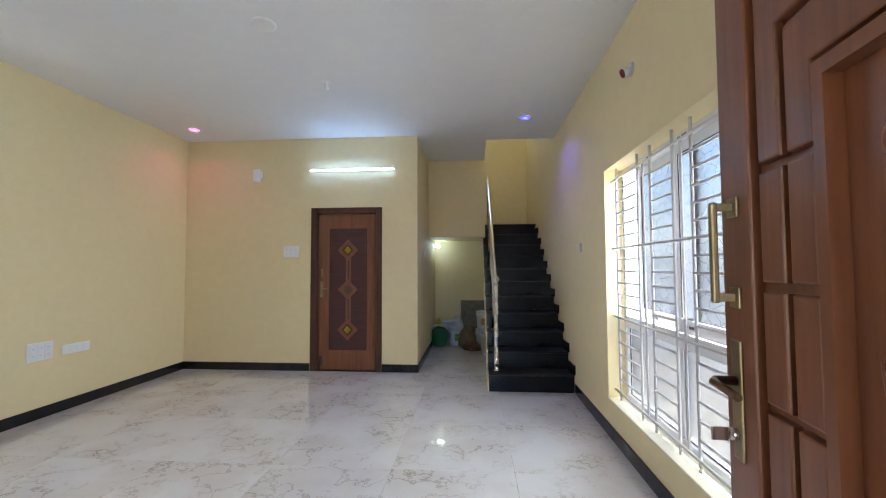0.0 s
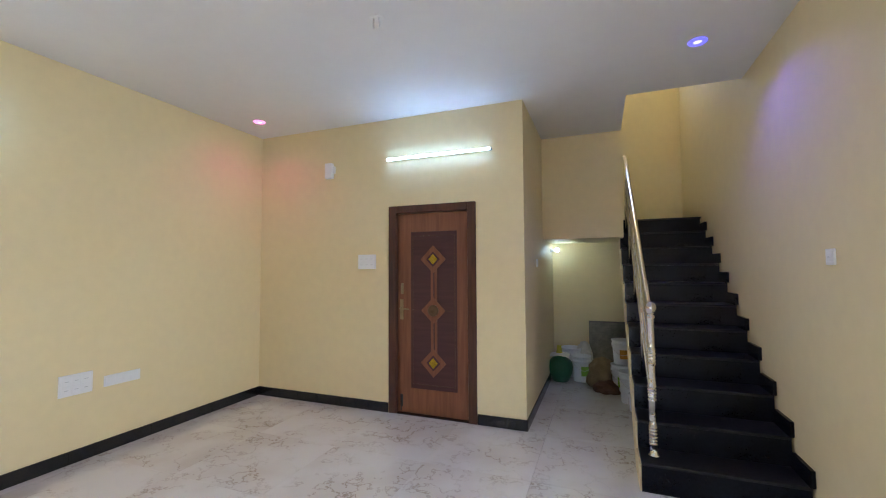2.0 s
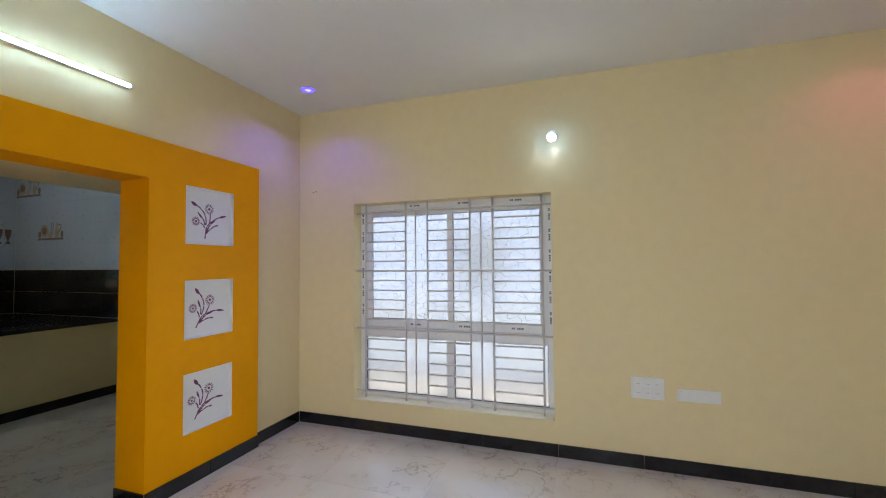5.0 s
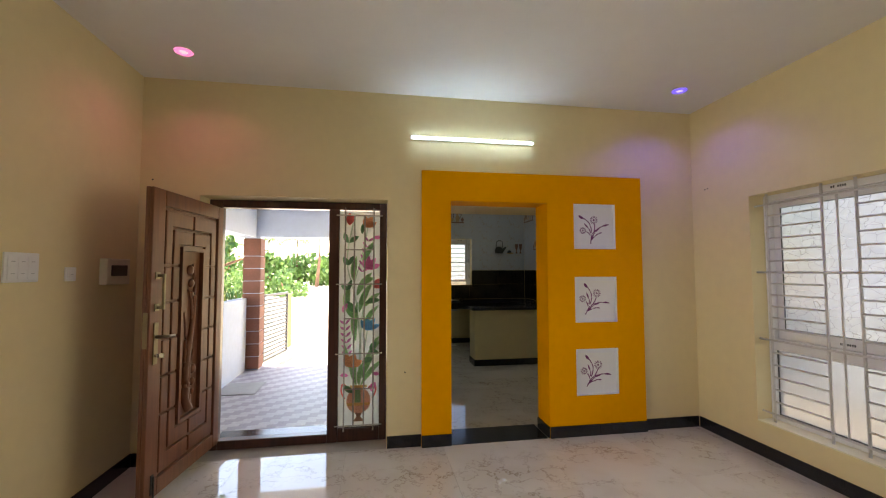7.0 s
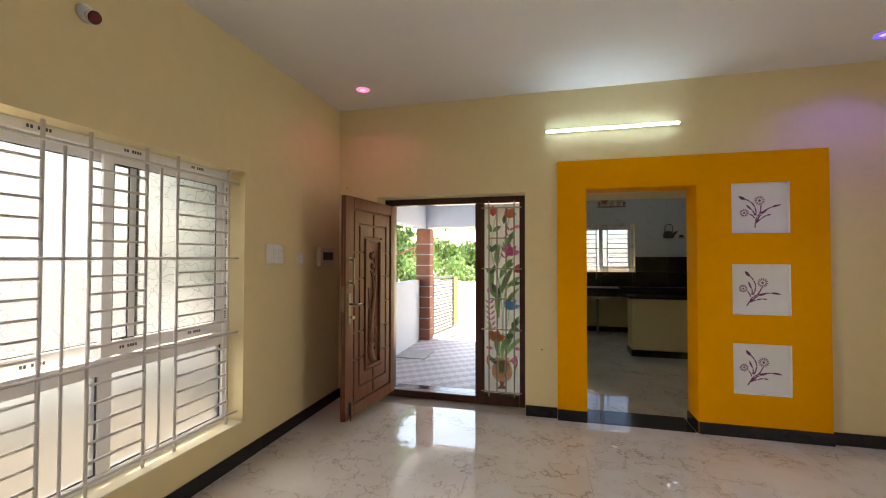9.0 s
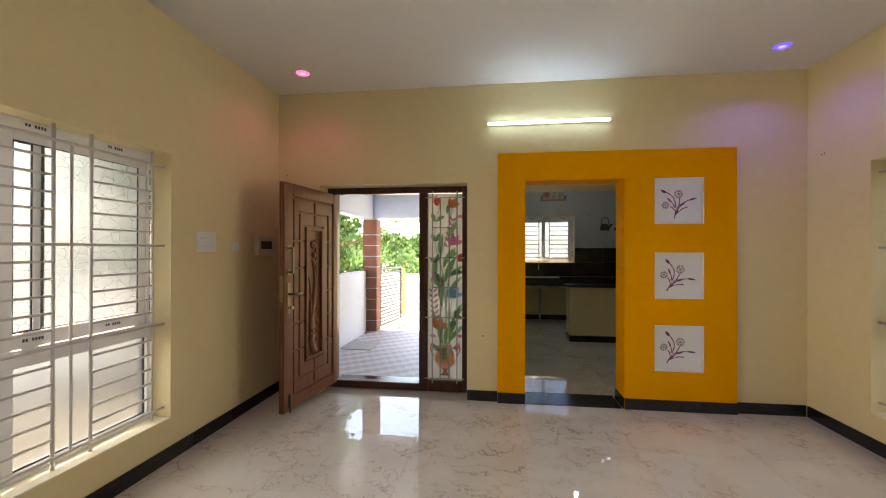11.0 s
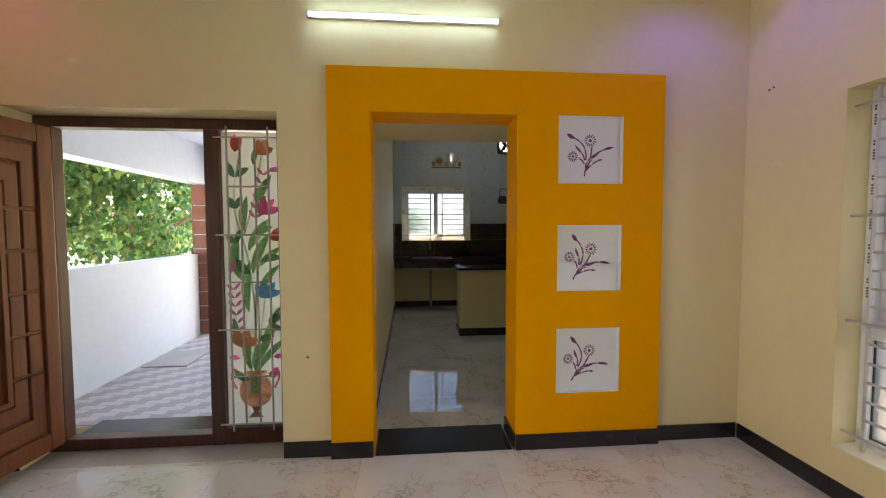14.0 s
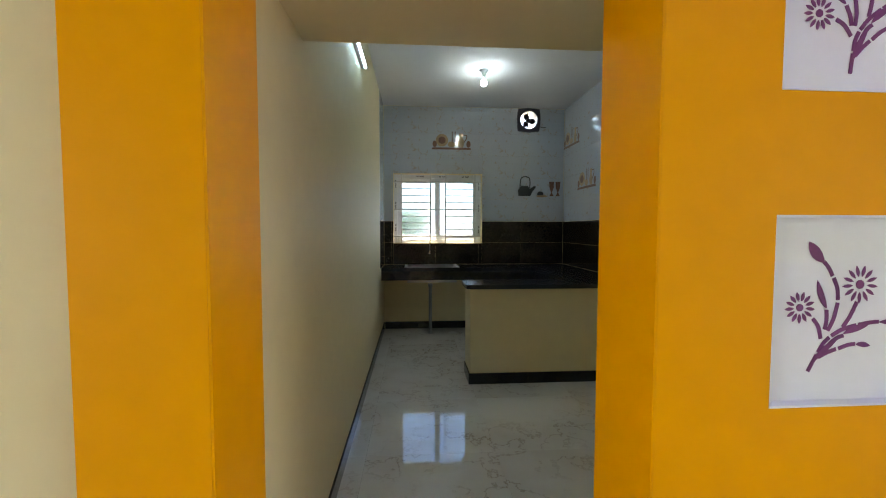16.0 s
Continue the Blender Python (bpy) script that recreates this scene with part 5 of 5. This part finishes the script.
bm = bmesh.new()
box(bm, -0.315, 0.315, -0.19, 0.19, 0.0, 0.006)
for a in ((-0.315, -0.309, -0.19, 0.19), (0.309, 0.315, -0.19, 0.19), (-0.309, 0.309, -0.19, -0.184), (-0.309, 0.309, 0.184, 0.19)):
    box(bm, a[0], a[1], a[2], a[3], 0.006, 0.194)
part("bowl", bm, STEEL, sink)
rim = bmesh.new()
for a in ((-0.35, -0.309, -0.225, 0.225), (0.309, 0.35, -0.225, 0.225), (-0.309, 0.309, -0.225, -0.184), (-0.309, 0.309, 0.184, 0.225)):
    box(rim, a[0], a[1], a[2], a[3], 0.1955, 0.200)
part("rim", rim, STEEL, sink)
part("underside", lathe(bmesh.new(), [(0.02, -0.03), (0.17, -0.012), (0.20, -0.001)], 24), CREAM, sink, "cream cement below the bowl")
pipe = thing("drain_pipe", pose(1.80, -4.55, 0.0), "grey plastic waste pipe under the sink", "pipe")
part("pipe", lathe(bmesh.new(), [(0.03, 0.0), (0.03, 0.006), (0.021, 0.008), (0.021, 0.62), (0.03, 0.622), (0.03, 0.668)], 18), material("grey plastic pipe", (0.30, 0.30, 0.32), 0.4), pipe)
tap = thing("sink_tap", pose(1.80, -4.808, 1.10), "chrome wall tap above the sink", "tap")
part("spout", sweep(bmesh.new(), [(0, 0, 0), (0, 0.05, 0.0), (0, 0.07, 0.03), (0, 0.07, 0.09), (0, 0.10, 0.12), (0, 0.15, 0.11), (0, 0.16, 0.06)], 0.009, 10), CHROME, tap)
part("tap_body", lathe(bmesh.new(), [(0.022, 0.0), (0.026, 0.01), (0.018, 0.03), (0.018, 0.06), (0.024, 0.065)], 18, (0, 0.02, -0.06)), CHROME, tap)
solid("floor_drain", lathe(bmesh.new(), [(0.06, 0.0), (0.06, 0.003), (0.05, 0.004), (0.002, 0.002)], 24, (1.50, -4.55, 0.0005)), STEEL, "round dark floor drain cover", "floor drain", "")
kb = thing("kitchen_bulb", pose(1.28, -3.50, 3.05), "lit bulb in a white ceiling holder", "bulb")
part("holder", lathe(bmesh.new(), [(0.05, 0.0), (0.05, -0.012), (0.03, -0.02), (0.024, -0.05), (0.022, -0.10)], 20), SWITCH, kb)
bm = bmesh.new()
bmesh.ops.create_icosphere(bm, subdivisions=3, radius=0.034, matrix=Matrix.Translation((0, 0, -0.135)))
part("glass_bulb", bm, glow("kitchen bulb glow", (0.62, 0.85, 1.0), 2.0), kb, "glowing bulb")
la = bpy.data.lights.new("kitchen_bulb_light", "POINT")
la.energy, la.color, la.shadow_soft_size = 0.16, (0.78, 0.90, 1.0), 0.035
new("kitchen_bulb_light", la).location = (1.28, -3.50, 2.83)
fan = thing("exhaust_fan", pose(0.43, -4.811, 2.885), "dark square exhaust fan with three blades at rest", "exhaust fan")
bm = bmesh.new()
n = 32
inner, outer, ib, ob_ = [], [], [], []
for k in range(n):
    a = math.tau * k / n
    s = 0.165 / max(abs(math.cos(a)), abs(math.sin(a))) ** 0.72
    for lst, r, y in ((outer, s, 0.0), (inner, 0.118, 0.03), (ob_, s * 0.97, 0.03), (ib, 0.118, -0.12)):
        lst.append(bm.verts.new((r * math.cos(a), y, r * math.sin(a))))
for k in range(n):
    j = (k + 1) % n
    for p, q in ((outer, ob_), (ob_, inner), (inner, ib)):
        bm.faces.new((p[k], p[j], q[j], q[k]))
part("housing", bm, material("dark grey fan housing", (0.05, 0.045, 0.06), 0.45, vary=0.2), fan)
for k in range(3):
    part("blade", blade(bmesh.new(), 0.0, 0.0, 0.108, 0.085, 25 + 120 * k, -0.03, -0.026), BLACKRUBBER, fan)
part("hub", lathe(bmesh.new(), [(0.032, 0), (0.030, 0.03), (0.01, 0.035)], 16, (0, -0.02, 0), Matrix.Rotation(radians(-90), 4, "X")), BLACKRUBBER, fan)
part("bracket", box(bmesh.new(), -0.006, 0.006, -0.05, -0.04, -0.117, 0.117), BLACKRUBBER, fan)
part("cord", sweep(bmesh.new(), [(-0.14, 0.004, -0.08), (-0.20, 0.004, -0.095), (-0.25, 0.004, -0.09)], 0.004, 6), BLACKRUBBER, fan, "short black cord")

# pictures printed on the tiles
K_BROWN, K_GOLD = material("brown tile print", (0.20, 0.09, 0.05), 0.3, vary=0.3, scale=30), material("golden tile print", (0.45, 0.30, 0.16), 0.3, vary=0.3, scale=30)
K_DARK = material("dark tile print", (0.03, 0.028, 0.025), 0.3, vary=0.4, scale=30)


def disc(cx, cz, r, y0, y1, n=20, squash=1.0):
    return prism(bmesh.new(), [(cx + r * math.cos(math.tau * k / n), cz + squash * r * math.sin(math.tau * k / n)) for k in range(n)], y0, y1)


def shelf_print(m):
    """A printed wall shelf with plate, spoons and jug; seen from the room x runs leftwards."""
    s = thing("tile_picture", m, "printed tile picture of a shelf with crockery", "tile picture", "tile pictures")
    part("shelf", prism(bmesh.new(), [(-0.27, 0), (0.27, 0), (0.26, 0.028), (-0.26, 0.028)], 0.0, 0.001), K_BROWN, s)
    part("plate", disc(0.13, 0.125, 0.085, 0.0, 0.001), K_GOLD, s)
    part("plate_centre", disc(0.13, 0.125, 0.05, 0.0012, 0.002), K_BROWN, s)
    part("bowl", disc(0.0, 0.07, 0.05, 0.0, 0.001, 20, 0.8), K_GOLD, s)
    part("jug", prism(bmesh.new(), [(-0.10, 0.03), (-0.16, 0.03), (-0.18, 0.10), (-0.15, 0.17), (-0.16, 0.22), (-0.10, 0.22), (-0.11, 0.17), (-0.085, 0.10)], 0.0, 0.001), K_GOLD, s)
    part("jug_handle", stem(bmesh.new(), [(-0.155, 0.2), (-0.21, 0.19), (-0.2, 0.14), (-0.17, 0.1)], 0.012, 0.0, 0.001), K_BROWN, s)
    for x in (-0.01, -0.05):
        part("spoon", stem(bmesh.new(), [(x, 0.1), (x, 0.18), (x, 0.245)], 0.012, 0.0012, 0.002), K_BROWN, s)
    for x in (0.23, -0.235):
        part("small_pot", disc(x, 0.075, 0.03, 0.0, 0.001, 14, 1.5), K_BROWN, s)


def kettle_print(m):
    s = thing("tile_picture", m, "printed tile picture of a kettle, cup and goblets", "tile picture", "tile pictures")
    part("kettle", prism(bmesh.new(), [(0.10, 0.0), (-0.07, 0.0), (-0.09, 0.05), (-0.15, 0.13), (-0.12, 0.14), (-0.06, 0.10), (-0.03, 0.14), (0.06, 0.14), (0.11, 0.08)], 0.0, 0.001), K_DARK, s)
    part("kettle_handle", stem(bmesh.new(), [(0.08, 0.11), (0.06, 0.25), (-0.05, 0.25), (-0.06, 0.11)], 0.014, 0.0, 0.001), K_DARK, s)
    part("cup", disc(-0.21, 0.03, 0.045, 0.0, 0.001, 18, 0.8), K_DARK, s)
    part("saucer", disc(-0.23, 0.0, 0.08, 0.0012, 0.002, 18, 0.2), K_GOLD, s)
    for x in (-0.37, -0.46):
        part("goblet", prism(bmesh.new(), [(x - 0.03, 0.0), (x + 0.03, 0.0), (x + 0.006, 0.05), (x + 0.03, 0.12), (x + 0.035, 0.2), (x - 0.035, 0.2), (x - 0.03, 0.12), (x - 0.006, 0.05)], 0.0, 0.001), K_BROWN, s)


shelf_print(pose(1.50, -4.8115, 2.47))
kettle_print(pose(0.46, -4.8115, 1.845))
shelf_print(pose(-0.0815, -4.55, 2.49, 0, 0, -90))
shelf_print(pose(-0.0815, -4.05, 1.885, 0, 0, -90))
solid("threshold_kitchen", box(bmesh.new(), 1.54, 2.398, -0.303, 0.03, -0.002, 0.004), GRANITE, "black granite strip across the kitchen opening", "threshold")

# ---- porch and outdoors ----
PAVER = material("pinkish grey porch tile", (0.41, 0.41, 0.47), 0.50, vary=0.12, scale=14, tint=(0.46, 0.45, 0.50))
PAVERD = material("dark grey porch tile", (0.30, 0.285, 0.35), 0.50, vary=0.15, scale=14)
BRICKP = material("brick red textured plaster", (0.215, 0.085, 0.062), 0.8, vary=0.2, scale=20, bump=0.8, bump_scale=120)
SAND = material("pale sandy ground", (0.44, 0.41, 0.36), 0.9, vary=0.18, scale=1.2, bump=0.4, bump_scale=10)
PZ = -0.05
bm = bmesh.new()
bmesh.ops.create_grid(bm, x_segments=8, y_segments=8, size=600)
bmesh.ops.translate(bm, vec=(0, 0, -0.16), verts=bm.verts)
solid("ground", bm, SAND, "pale sandy ground reaching to the horizon", "ground")
solid("porch_base", box(bmesh.new(), 2.66, 5.3, -3.62, -0.65, -0.155, PZ - 0.008), GROUT, "cement bed of the porch floor", "porch floor")
solid("porch_step", box(bmesh.new(), 2.95, 4.45, -0.66, -0.276, -0.155, -0.012, 0.004), GRANITE, "polished dark granite step outside the door", "step")
porch = thing("porch_paving", pose(0, 0, 0), "woven pattern of light and darker bluish grey porch tiles", "paving", "", "structure")
rng = random.Random(7)
U, V = 0.092, 0.07
shapes = {}
for mat_ in (PAVER, PAVERD):
    for s in (2,):
        shapes[mat_, s] = mesh_of("paving_tile", box(bmesh.new(), 0.001, U * s - 0.001, 0.001, V - 0.001, -0.008, 0.0), mat_)
far = {PAVER: bmesh.new(), PAVERD: bmesh.new()}
for j in range(41):
    y = -0.665 - V * (j + 1)
    x = 3.0 - (j % 4) * U
    k = 0
    while x < 5.0:
        m_ = PAVERD if k % 2 == 0 else PAVER
        s = 2
        if x > 3.55 and j < 20:
            o = new("paving_tile", shapes[m_, s])
            o.parent, o.location = porch, (x, y, PZ)
        else:
            box(far[m_], x + 0.001, x + U * s - 0.001, y + 0.001, y + V - 0.001, PZ - 0.008, PZ)
        x += U * s
        k += 1
for m_, b_ in far.items():
    tagged(part("paving_field", b_, m_, porch), kind="stuff")
solid("inspection_cover", box(bmesh.new(), 4.52, 4.98, -2.5, -1.95, PZ + 0.001, PZ + 0.012, 0.003), material("grey cement cover", (0.33, 0.34, 0.36), 0.7, vary=0.15, scale=20), "grey inspection cover set in the porch floor", "cover", "")
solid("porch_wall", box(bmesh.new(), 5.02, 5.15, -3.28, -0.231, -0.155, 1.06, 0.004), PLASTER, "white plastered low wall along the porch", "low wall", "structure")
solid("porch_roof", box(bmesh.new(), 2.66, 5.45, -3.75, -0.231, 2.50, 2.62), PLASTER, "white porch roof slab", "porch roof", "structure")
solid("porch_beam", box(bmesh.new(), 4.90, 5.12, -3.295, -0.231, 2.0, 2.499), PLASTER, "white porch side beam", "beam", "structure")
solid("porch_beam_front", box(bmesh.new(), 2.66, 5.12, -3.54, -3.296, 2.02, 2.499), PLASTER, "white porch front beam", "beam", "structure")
pillar = thing("porch_pillar", pose(4.96, -3.42, PZ), "brick red porch pillar with white grooves", "pillar")
part("pillar_core", box(bmesh.new(), -0.115, 0.115, -0.115, 0.115, 0.0, 2.065), PLASTER, pillar, "white groove lines")
hb = 0.195
for k in range(10):
    part("pillar_block", box(bmesh.new(), -0.13, 0.13, -0.13, 0.13, 0.004 + k * hb + 0.011, (k + 1) * hb + 0.004 if k < 9 else 2.04, 0.003), BRICKP, pillar)
gate = thing("metal_gate", pose(4.86, -3.60, PZ + 0.04, 0, 0, -100), "open grey slatted metal gate with a yellow end board", "gate")
GATE = material("dark grey gate paint", (0.05, 0.055, 0.065), 0.4, vary=0.1)
for a in ((0, 0.04, 0, 1.10), (0.98, 1.02, 0, 1.10), (0.041, 0.979, 0, 0.04), (0.041, 0.979, 1.06, 1.10)):
    part("gate_frame", box(bmesh.new(), a[0], a[1], -0.02, 0.02, a[2], a[3], 0.003), GATE, gate)
for k in range(15):
    part("slat", box(bmesh.new(), 0.041, 0.979, -0.012, 0.012, 0.065 + k * 0.066, 0.097 + k * 0.066), GATE, gate)
part("end_board", box(bmesh.new(), 1.021, 1.20, -0.018, 0.018, 0.05, 1.06, 0.004), material("yellow gate board", (0.55, 0.33, 0.04), 0.5, vary=0.15), gate, "yellow painted end board")
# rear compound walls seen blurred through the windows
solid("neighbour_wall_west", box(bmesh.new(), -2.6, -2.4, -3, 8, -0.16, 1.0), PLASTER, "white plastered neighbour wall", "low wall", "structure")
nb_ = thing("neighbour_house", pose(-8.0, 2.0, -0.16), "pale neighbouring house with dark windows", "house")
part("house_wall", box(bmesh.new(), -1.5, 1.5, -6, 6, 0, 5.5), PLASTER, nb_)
for y in (-2.2, -0.1, 1.6):
    w_ = part("window", box(bmesh.new(), 1.502, 1.53, y, y + 1.0, 1.1, 2.5), BLACKRUBBER, nb_, "dark window")
solid("compound_wall_east", box(bmesh.new(), 7.6, 7.75, -0.5, 12, -0.16, 1.5), PLASTER, "white plastered compound wall", "low wall", "structure")

# ---- planting ----
BARK = material("reddish brown bark", (0.22, 0.12, 0.075), 0.85, vary=0.3, scale=14, bump=0.6, bump_scale=40)


def leaf_material(name, colors):
    m = bpy.data.materials.new(name)
    m.use_nodes = True
    n, l = m.node_tree.nodes, m.node_tree.links
    b = n["Principled BSDF"]
    b.inputs["Roughness"].default_value = 0.38
    geo, r = n.new("ShaderNodeNewGeometry"), n.new("ShaderNodeValToRGB")
    r.color_ramp.elements[0].color, r.color_ramp.elements[1].color = (*colors[0], 1), (*colors[-1], 1)
    for i, c in enumerate(colors[1:-1]):
        e = r.color_ramp.elements.new((i + 1) / (len(colors) - 1))
        e.color = (*c, 1)
    l.new(geo.outputs["Random Per Island"], r.inputs[0])
    l.new(r.outputs[0], b.inputs["Base Color"])
    tr, mx = n.new("ShaderNodeBsdfTranslucent"), n.new("ShaderNodeMixShader")
    l.new(r.outputs[0], tr.inputs["Color"])
    mx.inputs[0].default_value = 0.35
    l.new(b.outputs[0], mx.inputs[1])
    l.new(tr.outputs[0], mx.inputs[2])
    l.new(mx.outputs[0], n["Material Output"].inputs["Surface"])
    return m


LEAVES = leaf_material("peepal leaves", [(0.022, 0.075, 0.020), (0.034, 0.105, 0.026), (0.042, 0.125, 0.034), (0.055, 0.15, 0.040), (0.066, 0.16, 0.040), (0.08, 0.18, 0.045), (0.10, 0.20, 0.045), (0.15, 0.23, 0.045), (0.14, 0.15, 0.04)])
BUSH = leaf_material("bush leaves", [(0.06, 0.14, 0.03), (0.10, 0.20, 0.05), (0.14, 0.24, 0.07)])


def leaves(centres, count, size, seed):
    """Heart-shaped leaves hanging round clump centres (x, y, z, radius), as one mesh."""
    rng = np.random.default_rng(seed)
    shape = np.array([(0, 0, 0), (0.42, -0.25, 0.06), (0.36, -0.62, 0.02), (0.0, -1.15, -0.12), (-0.36, -0.62, 0.02), (-0.42, -0.25, 0.06)])
    verts, faces = [], []
    for i in range(count):
        cx, cy, cz, r = centres[rng.integers(len(centres))]
        d = rng.normal(size=3)
        d *= r * rng.uniform(0.35, 1.0) ** 0.5 / np.linalg.norm(d)
        e = Euler((rng.normal(1.1, 0.45), rng.normal(0, 0.4), rng.uniform(0, 6.28)))
        p = shape * size * rng.uniform(0.6, 1.2) @ np.array(e.to_matrix()).T + d + (cx, cy, cz)
        k = len(verts)
        verts.extend(p.tolist())
        faces += [(k, k + 1, k + 2, k + 3), (k, k + 3, k + 4, k + 5)]
    me = bpy.data.meshes.new("crown")
    me.from_pydata(verts, [], faces)
    return me


def tree(name, x, y, h, spread, clumps, count, size, seed, label, mat=None):
    rng = random.Random(seed)
    t = thing(name, pose(x, y, -0.16), label, "tree")
    tips = []
    part("trunk", sweep(bmesh.new(), [(0, 0, 0), (0.04, 0.02, h * 0.2), (-0.03, 0.05, h * 0.4), (0.02, 0, h * 0.6)], [0.11, 0.085, 0.07, 0.05], 10), BARK, t)
    for k in range(8):
        a, z0 = k * 2.4 + rng.uniform(-0.4, 0.4), h * rng.uniform(0.22, 0.58)
        e = (spread * math.cos(a) * rng.uniform(0.5, 0.95), spread * math.sin(a) * rng.uniform(0.5, 0.95), z0 + h * rng.uniform(0.12, 0.38))
        part("limb", sweep(bmesh.new(), [(0, 0.02, z0), (e[0] * 0.5, e[1] * 0.5, z0 + (e[2] - z0) * 0.65), e], [0.045, 0.03, 0.01], 7), BARK, t)
        tips.append(e)
    centres = []
    k = 0
    while len(centres) < clumps:
        bx, by, bz = rng.choice(tips)
        if x + bx < 5.75:
            bx = 5.75 - x + abs(rng.gauss(0, 0.4))
        centres.append((bx + rng.gauss(0, spread * 0.3), by + rng.gauss(0, spread * 0.3), max(0.5, bz + rng.gauss(-0.1, h * 0.16)), rng.uniform(0.22, 0.5)))
        if x + centres[-1][0] < 5.7:
            centres.pop()
    me = leaves(centres, count, size, seed)
    me.materials.append(mat or LEAVES)
    c = new("crown", me)
    c.parent = t
    tagged(c, kind="stuff")
    return t


tree("peepal_tree", 6.75, -4.6, 4.6, 1.9, 115, 21000, 0.085, 3, "leafy peepal tree behind the white porch wall")
tree("peepal_tree", 7.0, -2.3, 4.4, 1.9, 115, 22000, 0.085, 9, "leafy peepal tree close beside the porch wall")
tree("peepal_tree", 8.6, -6.6, 5.2, 2.4, 60, 7000, 0.12, 12, "leafy peepal tree further out in the garden")
rng = random.Random(21)
for k in range(9):
    x, y = 9.5 + k * 1.7 + rng.uniform(-1, 1), -26 + rng.uniform(-4, 4)
    b = thing("bush", pose(x, y, -0.16), "rounded green bush on the sandy ground", "bush", "far bushes")
    me = leaves([(rng.gauss(0, 0.9), rng.gauss(0, 0.7), rng.uniform(0.3, 1.3), 0.75) for _ in range(10)], 900, 0.22, 30 + k)
    me.materials.append(BUSH)
    c = new("foliage", me)
    c.parent = b
    tagged(c, kind="stuff")
    part("stalk", sweep(bmesh.new(), [(0, 0, 0), (0.1, 0, 0.5), (0.2, 0.1, 0.9)], [0.06, 0.05, 0.03], 6), BARK, b)


def palm(x, y, h, seed):
    rng = random.Random(seed)
    p = thing("coconut_palm", pose(x, y, -0.16, 0, 0, rng.uniform(0, 360)), "tall coconut palm at the far edge of the plot", "palm tree", "far palms")
    part("trunk", sweep(bmesh.new(), [(0, 0, 0), (0.25, 0, h * 0.5), (0.2, 0, h)], [0.2, 0.14, 0.11], 8), BARK, p)
    for k in range(16):
        a, up = k * 2.39996, rng.uniform(0.1, 1.0)
        bm = bmesh.new()
        pts = [Vector((0.2 + math.cos(a) * r * 2.6, math.sin(a) * r * 2.6, h + up * 1.6 * r - 2.3 * r * r)) for r in (0, 0.25, 0.5, 0.75, 1.0)]
        sweep(bm, pts, [0.03, 0.025, 0.02, 0.015, 0.006], 5)
        side_ = Vector((-math.sin(a), math.cos(a), 0))
        for i in range(18):
            f = 0.12 + 0.86 * i / 18
            q = pts[0].lerp(pts[-1], f)
            j = min(3, int(f * 4))
            q = pts[j].lerp(pts[j + 1], f * 4 - j)
            for s in (-1, 1):
                tip = q + side_ * s * 0.55 * (1 - 0.5 * f) + Vector((0.15 * math.cos(a), 0.15 * math.sin(a), -0.25))
                w_ = Vector((math.cos(a), math.sin(a), 0)) * 0.035
                bm.faces.new([bm.verts.new(v) for v in (q - w_, q + w_, tip)])
        part("frond", bm, BUSH, p)


for k in range(12):
    palm(10 + k * 2.6 + rng.uniform(-1, 1), -42 + rng.uniform(-5, 5), rng.uniform(4.2, 6.2), 50 + k)
hedge = leaves([(x, -46 + 2 * math.sin(x), 1.2 + 1.0 * abs(math.sin(x * 0.7)), 1.8) for x in range(2, 44)], 9000, 0.5, 77)
hedge.materials.append(BUSH)
tagged(new("far_trees", hedge), "distant belt of green trees", "trees", "", "stuff")

# ---- floors, tile by tile ----
TILE = 0.80
fb = bmesh.new()
box(fb, 0.0, 4.879, -0.229, 7.19, -0.10, -0.0065)
box(fb, -0.089, 2.429, -4.819, -0.23, -0.10, -0.0065)
floor = solid("floor", fb, GROUT, "polished cream marble tile floor with thin joints", "floor")
tile_mesh = mesh_of("floor_tile", box(bmesh.new(), 0.0006, TILE - 0.0006, 0.0006, TILE - 0.0006, -0.012, 0.0), FLOOR)


def cut_tile(x0, x1, y0, y1):
    if x1 - x0 > TILE - 0.001 and y1 - y0 > TILE - 0.001:
        o = new("floor_tile", tile_mesh)
    else:
        o = new("floor_tile", mesh_of("floor_tile", box(bmesh.new(), 0.0006, x1 - x0 - 0.0006, 0.0006, y1 - y0 - 0.0006, -0.012, 0.0), FLOOR))
    o.location, o.parent = (x0, y0, 0), floor


def tiles(x0, x1, y0, y1, ox, oy):
    x = ox
    while x < x1 - 0.002:
        y = oy
        while y < y1 - 0.002:
            a, b, c, d = max(x, x0), min(x + TILE, x1), max(y, y0), min(y + TILE, y1)
            if b - a > 0.004 and d - c > 0.004:
                cut_tile(a, b, c, d)
            y += TILE
        x += TILE


tiles(0.0, 4.88, 0.0, 4.892, 0.08 - TILE, 0.04 - TILE)
tiles(3.108, 4.88, 4.892, 7.19, 0.08 - TILE, 0.04 - TILE)
tiles(-0.09, 2.43, -4.82, -0.305, -0.09, -4.82)
